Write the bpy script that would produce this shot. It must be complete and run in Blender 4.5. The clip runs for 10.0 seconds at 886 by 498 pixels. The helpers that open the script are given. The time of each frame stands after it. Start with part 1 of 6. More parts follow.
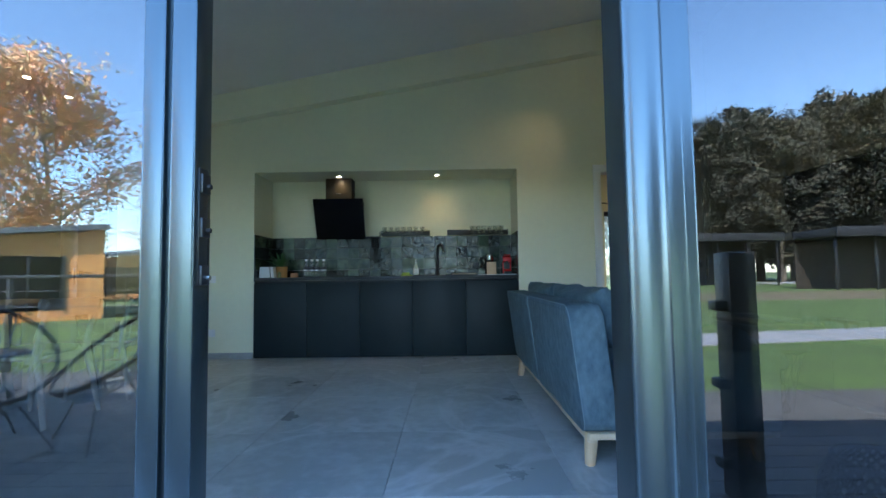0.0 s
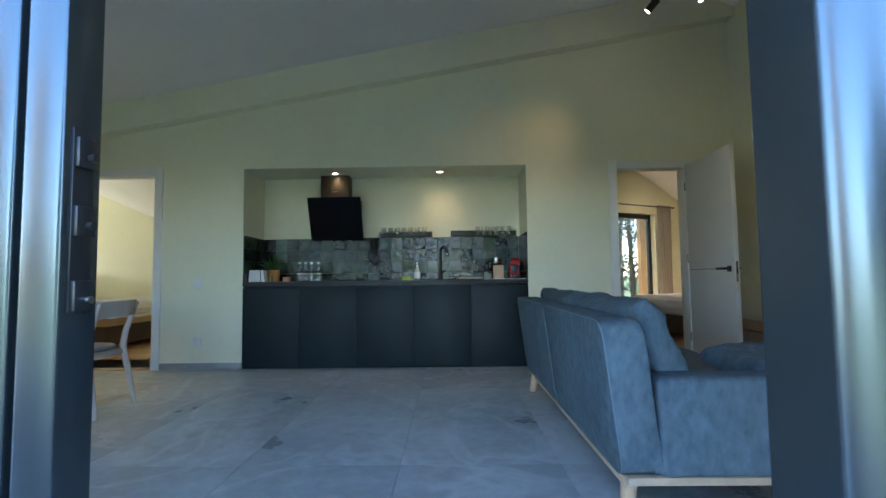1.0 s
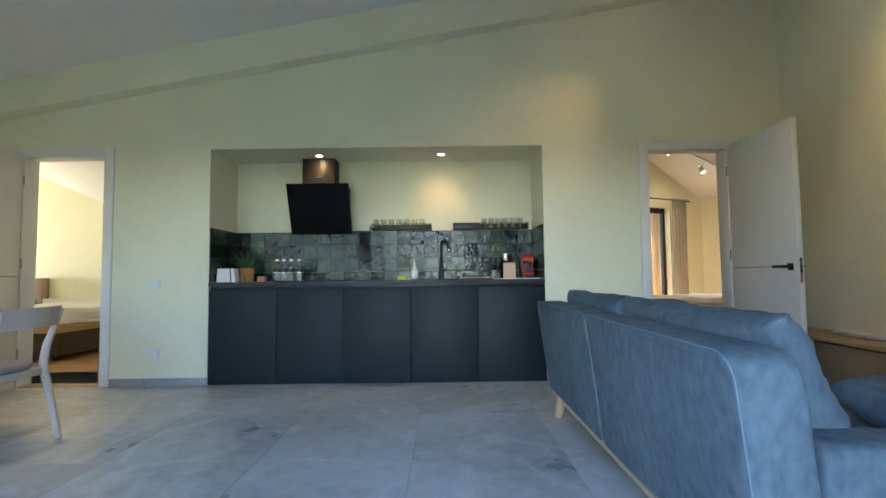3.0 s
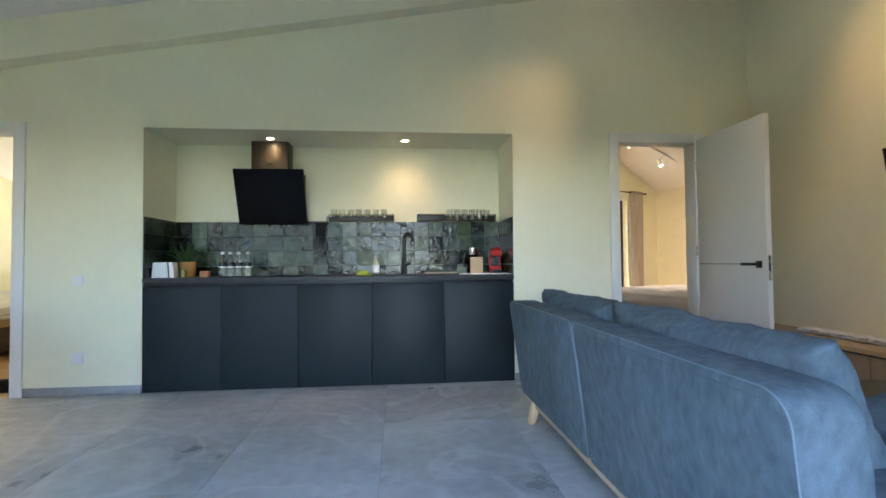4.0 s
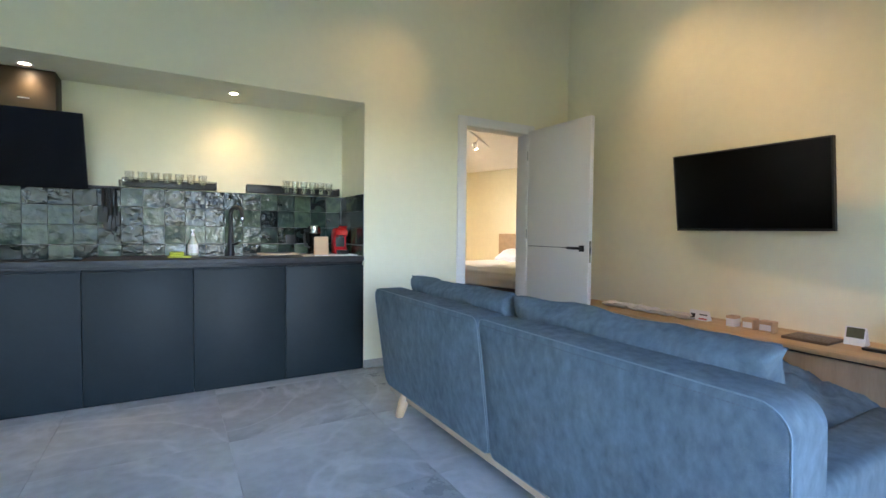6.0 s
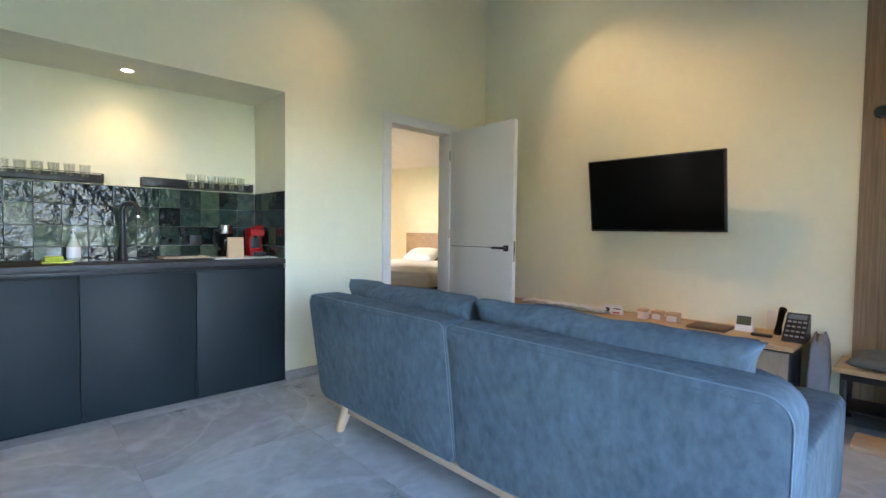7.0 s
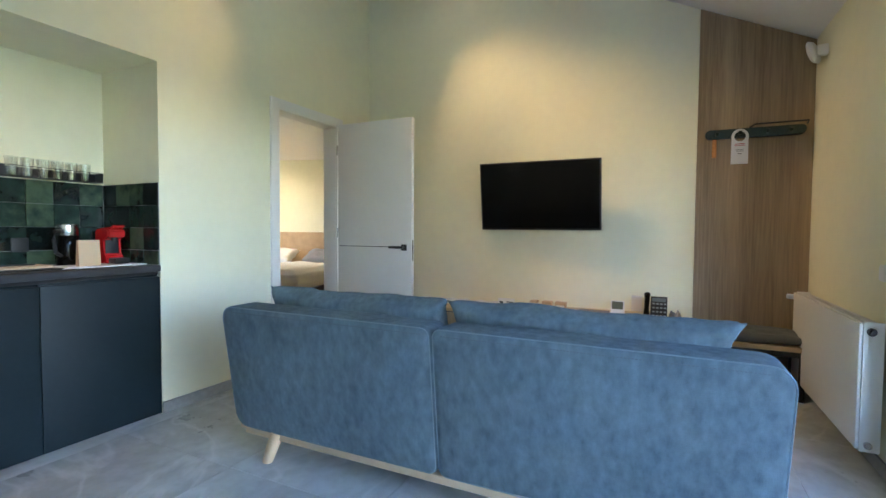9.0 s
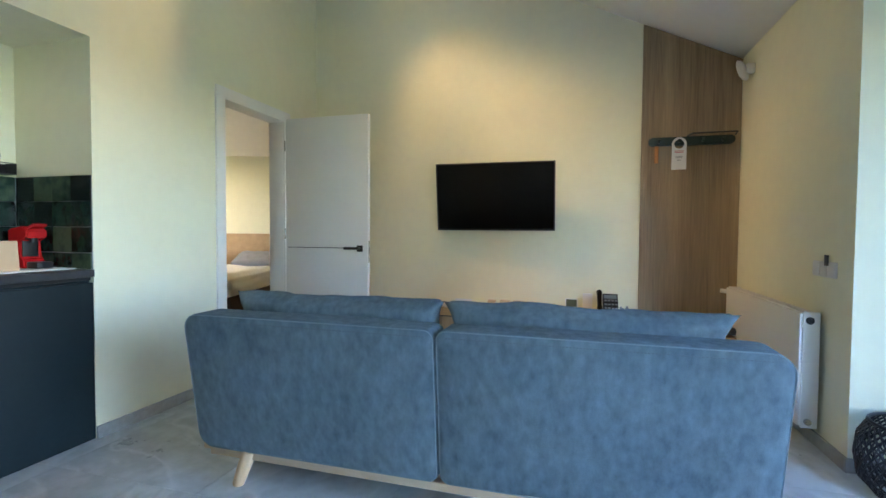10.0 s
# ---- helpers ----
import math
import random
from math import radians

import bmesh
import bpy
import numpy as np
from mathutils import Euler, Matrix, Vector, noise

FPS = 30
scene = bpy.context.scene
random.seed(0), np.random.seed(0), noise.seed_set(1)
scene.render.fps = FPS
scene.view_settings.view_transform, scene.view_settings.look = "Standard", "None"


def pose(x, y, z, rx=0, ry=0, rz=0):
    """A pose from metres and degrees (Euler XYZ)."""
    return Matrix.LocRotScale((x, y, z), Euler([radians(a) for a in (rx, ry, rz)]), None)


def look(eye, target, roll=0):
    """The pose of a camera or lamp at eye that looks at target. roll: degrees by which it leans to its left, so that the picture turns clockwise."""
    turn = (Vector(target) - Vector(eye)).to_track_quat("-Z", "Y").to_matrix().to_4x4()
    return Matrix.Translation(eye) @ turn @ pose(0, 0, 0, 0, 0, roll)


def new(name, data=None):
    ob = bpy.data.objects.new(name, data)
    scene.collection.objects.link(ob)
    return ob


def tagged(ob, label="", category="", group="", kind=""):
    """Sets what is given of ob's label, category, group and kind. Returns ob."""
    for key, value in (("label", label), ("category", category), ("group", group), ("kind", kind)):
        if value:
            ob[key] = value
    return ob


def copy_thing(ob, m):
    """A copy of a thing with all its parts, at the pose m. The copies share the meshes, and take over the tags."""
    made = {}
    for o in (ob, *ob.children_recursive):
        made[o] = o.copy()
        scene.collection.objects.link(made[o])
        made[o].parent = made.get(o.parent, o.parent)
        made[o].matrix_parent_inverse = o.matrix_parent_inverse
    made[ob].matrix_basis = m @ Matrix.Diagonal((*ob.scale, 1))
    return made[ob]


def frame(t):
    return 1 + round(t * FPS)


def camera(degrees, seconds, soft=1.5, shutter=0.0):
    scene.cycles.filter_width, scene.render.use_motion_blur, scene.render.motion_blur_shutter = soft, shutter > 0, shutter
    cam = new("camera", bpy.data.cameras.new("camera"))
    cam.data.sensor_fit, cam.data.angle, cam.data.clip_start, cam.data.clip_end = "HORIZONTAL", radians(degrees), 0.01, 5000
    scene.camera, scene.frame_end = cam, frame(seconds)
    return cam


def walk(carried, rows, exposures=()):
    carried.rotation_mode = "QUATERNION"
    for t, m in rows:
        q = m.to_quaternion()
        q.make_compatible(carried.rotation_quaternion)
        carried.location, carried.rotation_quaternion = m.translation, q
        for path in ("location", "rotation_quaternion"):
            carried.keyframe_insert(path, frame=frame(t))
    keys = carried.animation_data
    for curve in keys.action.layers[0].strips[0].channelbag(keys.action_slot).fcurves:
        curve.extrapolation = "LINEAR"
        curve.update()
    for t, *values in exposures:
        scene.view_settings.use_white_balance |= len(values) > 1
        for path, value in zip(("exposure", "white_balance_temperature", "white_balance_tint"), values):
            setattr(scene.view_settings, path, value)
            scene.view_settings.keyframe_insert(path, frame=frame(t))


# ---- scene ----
cam = camera(87.0, 10.0)
EXPOSURES = [(0.0, 3.5, 5550, 7), (1.0, 3.82, 5800, 11), (2.0, 4.18, 6100, 15), (3.5, 4.6, 6350, 18), (4.5, 4.78, 6400, 21), (5.5, 4.9, 6300, 21), (7.5, 5.02, 6100, 20), (10.0, 5.08, 5950, 14)]
PATH = [
    (0, (-0.042, -0.274, 0.899), (-0.064, 1.723, 1.014), -0.8),
    (0.5, (-0.049, -0.075, 0.912), (-0.076, 1.921, 1.033), -0.8),
    (1, (-0.063, 0.109, 0.928), (-0.093, 2.105, 1.05), -0.7),
    (1.5, (-0.085, 0.302, 0.93), (-0.118, 2.298, 1.055), -0.7),
    (2, (-0.105, 0.5, 0.918), (-0.14, 2.495, 1.049), -0.8),
    (3.5, (-0.184, 0.968, 0.975), (-0.118, 2.965, 1.064), -0.6),
    (4, (-0.231, 1.088, 1.013), (-0.04, 3.078, 1.069), -0.5),
    (4.5, (-0.290, 1.190, 1.020), (0.074, 3.156, 1.052), -0.5),
    (5, (-0.385, 1.305, 1.023), (0.194, 3.219, 1.032), -0.4),
    (5.5, (-0.477, 1.381, 1.073), (0.316, 3.217, 1.031), 0.1),
    (7, (-0.757, 1.722, 1.117), (0.615, 3.175, 1.041), 0.7),
    (7.5, (-0.83, 1.851, 1.116), (0.678, 3.163, 1.044), 0.3),
    (8, (-0.909, 1.991, 1.124), (0.717, 3.153, 1.048), 0.4),
    (8.5, (-0.978, 2.13, 1.112), (0.745, 3.143, 1.041), 0.4),
    (9, (-1.04, 2.259, 1.121), (0.762, 3.123, 1.043), 0.4),
    (9.5, (-1.077, 2.409, 1.105), (0.792, 3.117, 1.036), 0.3),
    (10, (-1.095, 2.561, 1.106), (0.827, 3.114, 1.039), 0.4),
]
walk(cam, [(t, look(eye, target, roll)) for t, eye, target, roll in PATH], EXPOSURES)

# ---- world, sun ----
world = bpy.data.worlds.new("world")
scene.world = world
world.use_nodes = True
wn = world.node_tree
sky = wn.nodes.new("ShaderNodeTexSky")
sky.sky_type = "NISHITA"
sky.sun_disc = False
SUN_ELEV, SUN_AZ = radians(45), radians(-25)
sky.sun_elevation, sky.sun_rotation = SUN_ELEV, SUN_AZ
sky.air_density, sky.dust_density, sky.ozone_density = 1.0, 0.3, 2.2
wn.links.new(sky.outputs[0], wn.nodes["Background"].inputs[0])
wn.nodes["Background"].inputs[1].default_value = 0.15

sun = new("sun", bpy.data.lights.new("sun", "SUN"))
sun.data.energy, sun.data.angle, sun.data.color = 5.0, radians(0.6), (1.0, 0.93, 0.82)
sd = Vector((math.sin(SUN_AZ) * math.cos(SUN_ELEV), math.cos(SUN_AZ) * math.cos(SUN_ELEV), math.sin(SUN_ELEV)))
sun.matrix_world = look(sd * 60, (0, 0, 0))


def spot_lamp(name, at, to, watts, angle, blend=0.6, radius=0.03, colour=(1.0, 0.66, 0.31)):
    ob = new(name, bpy.data.lights.new(name, "SPOT"))
    ob.data.energy, ob.data.spot_size, ob.data.spot_blend = watts, radians(angle), blend
    ob.data.shadow_soft_size, ob.data.color = radius, colour
    ob.matrix_world = look(at, to)
    return ob


# ---- materials ----
def mat(name, base, rough=0.6, metal=0.0, base2=None, scale=6.0, detail=6.0, bump=0.0, bump_scale=None,
        stretch=(1, 1, 1), var=0.5, coat=0.0, rough2=None, rand=0.0, sheen=0.0, contrast=(0.35, 0.65), grit=0.5, spec=0.5):
    """Principled material with two scales of noise between base and base2, and fine relief."""
    m = bpy.data.materials.new(name)
    m.use_nodes = True
    nt = m.node_tree
    p = nt.nodes["Principled BSDF"]
    p.inputs["Roughness"].default_value, p.inputs["Metallic"].default_value = rough, metal
    p.inputs["Coat Weight"].default_value = coat
    p.inputs["Specular IOR Level"].default_value = spec
    p.inputs["Sheen Weight"].default_value = sheen
    tc = nt.nodes.new("ShaderNodeTexCoord")
    mp = nt.nodes.new("ShaderNodeMapping")
    mp.inputs["Scale"].default_value = stretch
    nt.links.new(tc.outputs["Object"], mp.inputs[0])
    vec = mp.outputs[0]
    if rand:
        oi = nt.nodes.new("ShaderNodeObjectInfo")
        mul = nt.nodes.new("ShaderNodeVectorMath")
        mul.operation = "SCALE"
        mul.inputs["Scale"].default_value = 37.0
        comb = nt.nodes.new("ShaderNodeCombineXYZ")
        for k in range(3):
            nt.links.new(oi.outputs["Random"], comb.inputs[k])
        nt.links.new(comb.outputs[0], mul.inputs[0])
        add = nt.nodes.new("ShaderNodeVectorMath")
        nt.links.new(vec, add.inputs[0])
        nt.links.new(mul.outputs[0], add.inputs[1])
        vec = add.outputs[0]
    n1 = nt.nodes.new("ShaderNodeTexNoise")
    n1.inputs["Scale"].default_value, n1.inputs["Detail"].default_value = scale, detail
    n1.inputs["Roughness"].default_value = grit
    nt.links.new(vec, n1.inputs["Vector"])
    n2 = nt.nodes.new("ShaderNodeTexNoise")
    n2.inputs["Scale"].default_value, n2.inputs["Detail"].default_value = scale * 9, 4
    nt.links.new(vec, n2.inputs["Vector"])
    mixf = nt.nodes.new("ShaderNodeMix")
    mixf.inputs[0].default_value = 0.35
    nt.links.new(n1.outputs[0], mixf.inputs[2])
    nt.links.new(n2.outputs[0], mixf.inputs[3])
    fac = mixf.outputs[0]
    if rand:
        ma = nt.nodes.new("ShaderNodeMath")
        ma.operation = "MULTIPLY_ADD"
        ma.inputs[1].default_value, ma.inputs[2].default_value = rand, -rand / 2
        nt.links.new(oi.outputs["Random"], ma.inputs[0])
        ad = nt.nodes.new("ShaderNodeMath")
        nt.links.new(fac, ad.inputs[0])
        nt.links.new(ma.outputs[0], ad.inputs[1])
        fac = ad.outputs[0]
    ramp = nt.nodes.new("ShaderNodeValToRGB")
    ramp.color_ramp.elements[0].position, ramp.color_ramp.elements[1].position = contrast
    b2 = base2 or tuple(c * (1 - 0.25 * var) for c in base)
    ramp.color_ramp.elements[0].color = (*b2, 1)
    ramp.color_ramp.elements[1].color = (*base, 1)
    nt.links.new(fac, ramp.inputs[0])
    nt.links.new(ramp.outputs[0], p.inputs["Base Color"])
    if rough2 is not None:
        rr = nt.nodes.new("ShaderNodeMapRange")
        rr.inputs["From Min"].default_value, rr.inputs["From Max"].default_value = 0.3, 0.7
        rr.inputs["To Min"].default_value, rr.inputs["To Max"].default_value = rough, rough2
        nt.links.new(n1.outputs[0], rr.inputs["Value"])
        nt.links.new(rr.outputs[0], p.inputs["Roughness"])
    if bump:
        n3 = nt.nodes.new("ShaderNodeTexNoise")
        n3.inputs["Scale"].default_value, n3.inputs["Detail"].default_value = bump_scale or scale * 20, 5
        nt.links.new(vec, n3.inputs["Vector"])
        bp = nt.nodes.new("ShaderNodeBump")
        bp.inputs["Strength"].default_value, bp.inputs["Distance"].default_value = bump, 0.01
        nt.links.new(n3.outputs[0], bp.inputs["Height"])
        nt.links.new(bp.outputs[0], p.inputs["Normal"])
    return m


def glass_mat(name, f0=0.04, tint=(1, 1, 1)):
    """Thin pane: clear, with a gloss that rises towards grazing angles."""
    m = bpy.data.materials.new(name)
    m.use_nodes = True
    nt = m.node_tree
    nt.nodes.remove(nt.nodes["Principled BSDF"])
    tr = nt.nodes.new("ShaderNodeBsdfTransparent")
    tr.inputs[0].default_value = (*tint, 1)
    gl = nt.nodes.new("ShaderNodeBsdfGlossy")
    gl.inputs["Roughness"].default_value = 0.0
    lw = nt.nodes.new("ShaderNodeLayerWeight")
    lw.inputs[0].default_value = 0.5
    pw = nt.nodes.new("ShaderNodeMath")
    pw.operation = "POWER"
    pw.inputs[1].default_value = 5.0
    ma = nt.nodes.new("ShaderNodeMath")
    ma.operation = "MULTIPLY_ADD"
    ma.inputs[1].default_value, ma.inputs[2].default_value = 1 - f0, f0
    nt.links.new(lw.outputs["Facing"], pw.inputs[0])
    nt.links.new(pw.outputs[0], ma.inputs[0])
    mx = nt.nodes.new("ShaderNodeMixShader")
    nt.links.new(ma.outputs[0], mx.inputs[0])
    nt.links.new(tr.outputs[0], mx.inputs[1])
    nt.links.new(gl.outputs[0], mx.inputs[2])
    nt.links.new(mx.outputs[0], nt.nodes["Material Output"].inputs[0])
    return m


def glow_mat(name, colour, strength):
    m = bpy.data.materials.new(name)
    m.use_nodes = True
    p = m.node_tree.nodes["Principled BSDF"]
    p.inputs["Emission Color"].default_value = (*colour, 1)
    p.inputs["Emission Strength"].default_value = strength
    return m


def wood_mat(name, light, dark, along="z", scale=3.0, rough=0.5, rand=0.0, bump=0.15):
    st = {"x": (0.12, 1, 1), "y": (1, 0.12, 1), "z": (1, 1, 0.12)}[along]
    return mat(name, light, rough, base2=dark, scale=scale * 4, stretch=st, bump=bump, bump_scale=scale * 40, rand=rand, contrast=(0.3, 0.68))


def add_veins(m, scale, colour, amount):
    """Thin pale veins over the base colour of a stone-like material."""
    nt = m.node_tree
    p = nt.nodes["Principled BSDF"]
    src = p.inputs["Base Color"].links[0].from_socket
    vec = [n for n in nt.nodes if n.type == "TEX_NOISE"][0].inputs["Vector"].links[0].from_socket
    nz = nt.nodes.new("ShaderNodeTexNoise")
    nz.inputs["Scale"].default_value, nz.inputs["Detail"].default_value, nz.inputs["Distortion"].default_value = scale, 6, 1.6
    nt.links.new(vec, nz.inputs["Vector"])
    sb = nt.nodes.new("ShaderNodeMath")
    sb.operation = "SUBTRACT"
    sb.inputs[1].default_value = 0.5
    ab = nt.nodes.new("ShaderNodeMath")
    ab.operation = "ABSOLUTE"
    mr = nt.nodes.new("ShaderNodeMapRange")
    mr.inputs["From Min"].default_value, mr.inputs["From Max"].default_value = 0.0, 0.035
    mr.inputs["To Min"].default_value, mr.inputs["To Max"].default_value = amount, 0.0
    nt.links.new(nz.outputs[0], sb.inputs[0])
    nt.links.new(sb.outputs[0], ab.inputs[0])
    nt.links.new(ab.outputs[0], mr.inputs["Value"])
    mx = nt.nodes.new("ShaderNodeMix")
    mx.data_type = "RGBA"
    mx.inputs[7].default_value = (*colour, 1)
    nt.links.new(mr.outputs[0], mx.inputs[0])
    nt.links.new(src, mx.inputs[6])
    nt.links.new(mx.outputs[2], p.inputs["Base Color"])


WALL = mat("wall_paint", (0.835, 0.812, 0.612), 0.85, scale=1.5, var=0.25, bump=0.12, bump_scale=160)
CEIL = mat("ceiling_paint", (0.85, 0.835, 0.79), 0.9, scale=1.2, var=0.2, bump=0.05, bump_scale=140)
WHITE = mat("white_lacquer", (0.80, 0.79, 0.76), 0.38, scale=3, var=0.12, bump=0.02, bump_scale=60)
PLASTIC = mat("white_plastic", (0.80, 0.80, 0.78), 0.35, scale=8, var=0.1)
TILE = mat("porcelain_tile", (0.545, 0.58, 0.585), 0.26, base2=(0.37, 0.395, 0.40), grit=0.62, scale=1.5, detail=13, rand=0.18, rough2=0.46, bump=0.04, bump_scale=30, contrast=(0.40, 0.62))
add_veins(TILE, 0.8, (0.76, 0.77, 0.78), 0.36)
GROUT = mat("grout", (0.27, 0.27, 0.27), 0.9, scale=20)
SKIRT = mat("tile_skirting", (0.36, 0.37, 0.37), 0.45, base2=(0.26, 0.26, 0.26), scale=4)
NAVY = mat("dark_laminate_front", (0.0085, 0.0165, 0.0205), 0.5, base2=(0.006, 0.0118, 0.0148), scale=5, bump=0.03, bump_scale=300, spec=0.28)
TOPM = mat("dark_stone_worktop", (0.036, 0.037, 0.041), 0.5, base2=(0.020, 0.021, 0.024), scale=14, bump=0.05, bump_scale=200)
BLACK = mat("black_metal", (0.012, 0.012, 0.013), 0.4, scale=12, bump=0.02)
BLACKGLOSS = mat("black_glass", (0.003, 0.003, 0.003), 0.08, scale=5, var=0.1, spec=0.2)
SCREEN = mat("tv_screen", (0.003, 0.003, 0.003), 0.2, spec=0.2, scale=5, var=0.1)
ANTHRA = mat("anthracite_aluminium", (0.082, 0.102, 0.112), 0.26, metal=0.85, scale=4, var=0.15, bump=0.02, bump_scale=400)
CHROME = mat("brushed_steel", (0.55, 0.55, 0.54), 0.25, metal=1.0, scale=10, var=0.2)
FABRIC = mat("blue_grey_velour", (0.170, 0.238, 0.278), 0.9, base2=(0.072, 0.107, 0.132), scale=3.6, detail=15, bump=0.35, bump_scale=420, contrast=(0.36, 0.68), grit=0.82, spec=0.25, stretch=(1, 1, 0.6))
PIPING = mat("pale_piping", (0.165, 0.232, 0.272), 0.7, scale=40)
BEECH = wood_mat("pale_beech", (0.62, 0.45, 0.28), (0.50, 0.34, 0.20), "z", 4, 0.45)
BEECHX = wood_mat("pale_beech_rail", (0.60, 0.47, 0.33), (0.50, 0.37, 0.24), "y", 4, 0.45)
ASH = wood_mat("whitewashed_ash", (0.66, 0.58, 0.50), (0.55, 0.46, 0.38), "z", 4, 0.5)
OAK = wood_mat("oak_board", (0.52, 0.36, 0.20), (0.40, 0.26, 0.135), "y", 3, 0.5)
PANEL = mat("oak_wall_panel", (0.40, 0.29, 0.17), 0.55, base2=(0.175, 0.12, 0.068), scale=9, detail=9, stretch=(1, 1, 0.045), bump=0.3, bump_scale=90, contrast=(0.34, 0.66))
PARQ = wood_mat("oak_parquet", (0.50, 0.32, 0.15), (0.36, 0.21, 0.09), "x", 3, 0.4, rand=0.2)
DECK = wood_mat("weathered_deck_board", (0.10, 0.096, 0.095), (0.055, 0.053, 0.053), "x", 3, 0.65, rand=0.25, bump=0.4)
CLAD = wood_mat("larch_cladding", (0.62, 0.30, 0.085), (0.48, 0.20, 0.05), "z", 3, 0.55, rand=0.3)
GLASSM = glass_mat("clear_glass", 0.14, (0.95, 0.955, 0.95))
PANE = glass_mat("window_glass", 0.12, (0.56, 0.585, 0.585))
PANE2 = glass_mat("darkened_window_glass", 0.115, (0.34, 0.355, 0.36))   # same glass, tint darkened so the mirrored outdoors outshines the room
LINEN = mat("white_linen", (0.80, 0.78, 0.74), 0.9, scale=6, var=0.25, bump=0.3, bump_scale=25)
CURTAIN = mat("linen_curtain", (0.34, 0.30, 0.245), 0.95, scale=8, var=0.5, bump=0.3, bump_scale=200)
GREYSEAT = mat("grey_felt", (0.27, 0.27, 0.285), 0.95, scale=20, var=0.5, bump=0.3, bump_scale=300)
PAPER = mat("white_card", (0.80, 0.80, 0.80), 0.7, scale=5, var=0.05)
KRAFT = mat("kraft_card", (0.60, 0.42, 0.26), 0.7, scale=8, var=0.2)
RED = mat("red_plastic", (0.50, 0.012, 0.014), 0.22, scale=8, var=0.2, coat=0.4)
GREEN_LEAF = mat("green_leaf", (0.035, 0.095, 0.022), 0.45, base2=(0.018, 0.05, 0.012), scale=30)
LAMP_GLOW = glow_mat("lamp_glow", (1.0, 0.80, 0.52), 4.0)


# ---- mesh helpers ----
def bm_box(bm, lo, hi, bevel=0.0, seg=2):
    r = bmesh.ops.create_cube(bm, size=1.0)
    vs = r["verts"]
    for v in vs:
        v.co = Vector([lo[k] + (v.co[k] + 0.5) * (hi[k] - lo[k]) for k in range(3)])
    if bevel:
        es = {e for v in vs for e in v.link_edges}
        bmesh.ops.bevel(bm, geom=list(es), offset=bevel, segments=seg, profile=0.5, affect="EDGES")
    return bm


def bm_tube(bm, pts, r, n=10, cap=True, closed=False):
    pts = [Vector(p) for p in pts]
    rs = r if isinstance(r, (list, tuple)) else [r] * len(pts)
    rings, ref = [], None
    for i, p in enumerate(pts):
        if closed:
            d = pts[(i + 1) % len(pts)] - pts[i - 1]
        else:
            d = pts[min(i + 1, len(pts) - 1)] - pts[max(i - 1, 0)]
        d.normalize()
        if ref is None:
            ref = Vector((0, 0, 1)) if abs(d.z) < 0.9 else Vector((1, 0, 0))
        u = d.cross(ref)
        if u.length < 1e-4:
            u = d.cross(Vector((0.3, 1, 0.2)))
        u.normalize()
        w = d.cross(u).normalized()
        rings.append([bm.verts.new(p + rs[i] * (math.cos(2 * math.pi * k / n) * u + math.sin(2 * math.pi * k / n) * w)) for k in range(n)])
    m = len(rings)
    for i in range(m if closed else m - 1):
        a, b = rings[i], rings[(i + 1) % m]
        for k in range(n):
            bm.faces.new((a[k], a[(k + 1) % n], b[(k + 1) % n], b[k]))
    if cap and not closed:
        bm.faces.new(list(reversed(rings[0])))
        bm.faces.new(rings[-1])
    return bm


def bm_lathe(bm, prof, at=(0, 0, 0), n=24):
    """Turns a profile of (radius, height) round the z axis at a place."""
    at = Vector(at)
    rings = []
    for r, z in prof:
        if r < 1e-5:
            rings.append([bm.verts.new(at + Vector((0, 0, z)))])
        else:
            rings.append([bm.verts.new(at + Vector((r * math.cos(2 * math.pi * k / n), r * math.sin(2 * math.pi * k / n), z))) for k in range(n)])
    for a, b in zip(rings, rings[1:]):
        for k in range(n):
            q = [a[k % len(a)], a[(k + 1) % n % len(a)], b[(k + 1) % n % len(b)], b[k % len(b)]]
            q = list(dict.fromkeys(q))
            if len(q) > 2:
                bm.faces.new(q)
    return bm


def bm_prism(bm, poly, lo, hi, axis="z"):
    """Extrudes a polygon of 2D points along an axis between lo and hi."""
    def at(p, h):
        return {"z": (p[0], p[1], h), "y": (p[0], h, p[1]), "x": (h, p[0], p[1])}[axis]
    a = [bm.verts.new(at(p, lo)) for p in poly]
    b = [bm.verts.new(at(p, hi)) for p in poly]
    bm.faces.new(a)
    bm.faces.new(list(reversed(b)))
    for i in range(len(poly)):
        j = (i + 1) % len(poly)
        bm.faces.new((a[j], a[i], b[i], b[j]))
    return bm


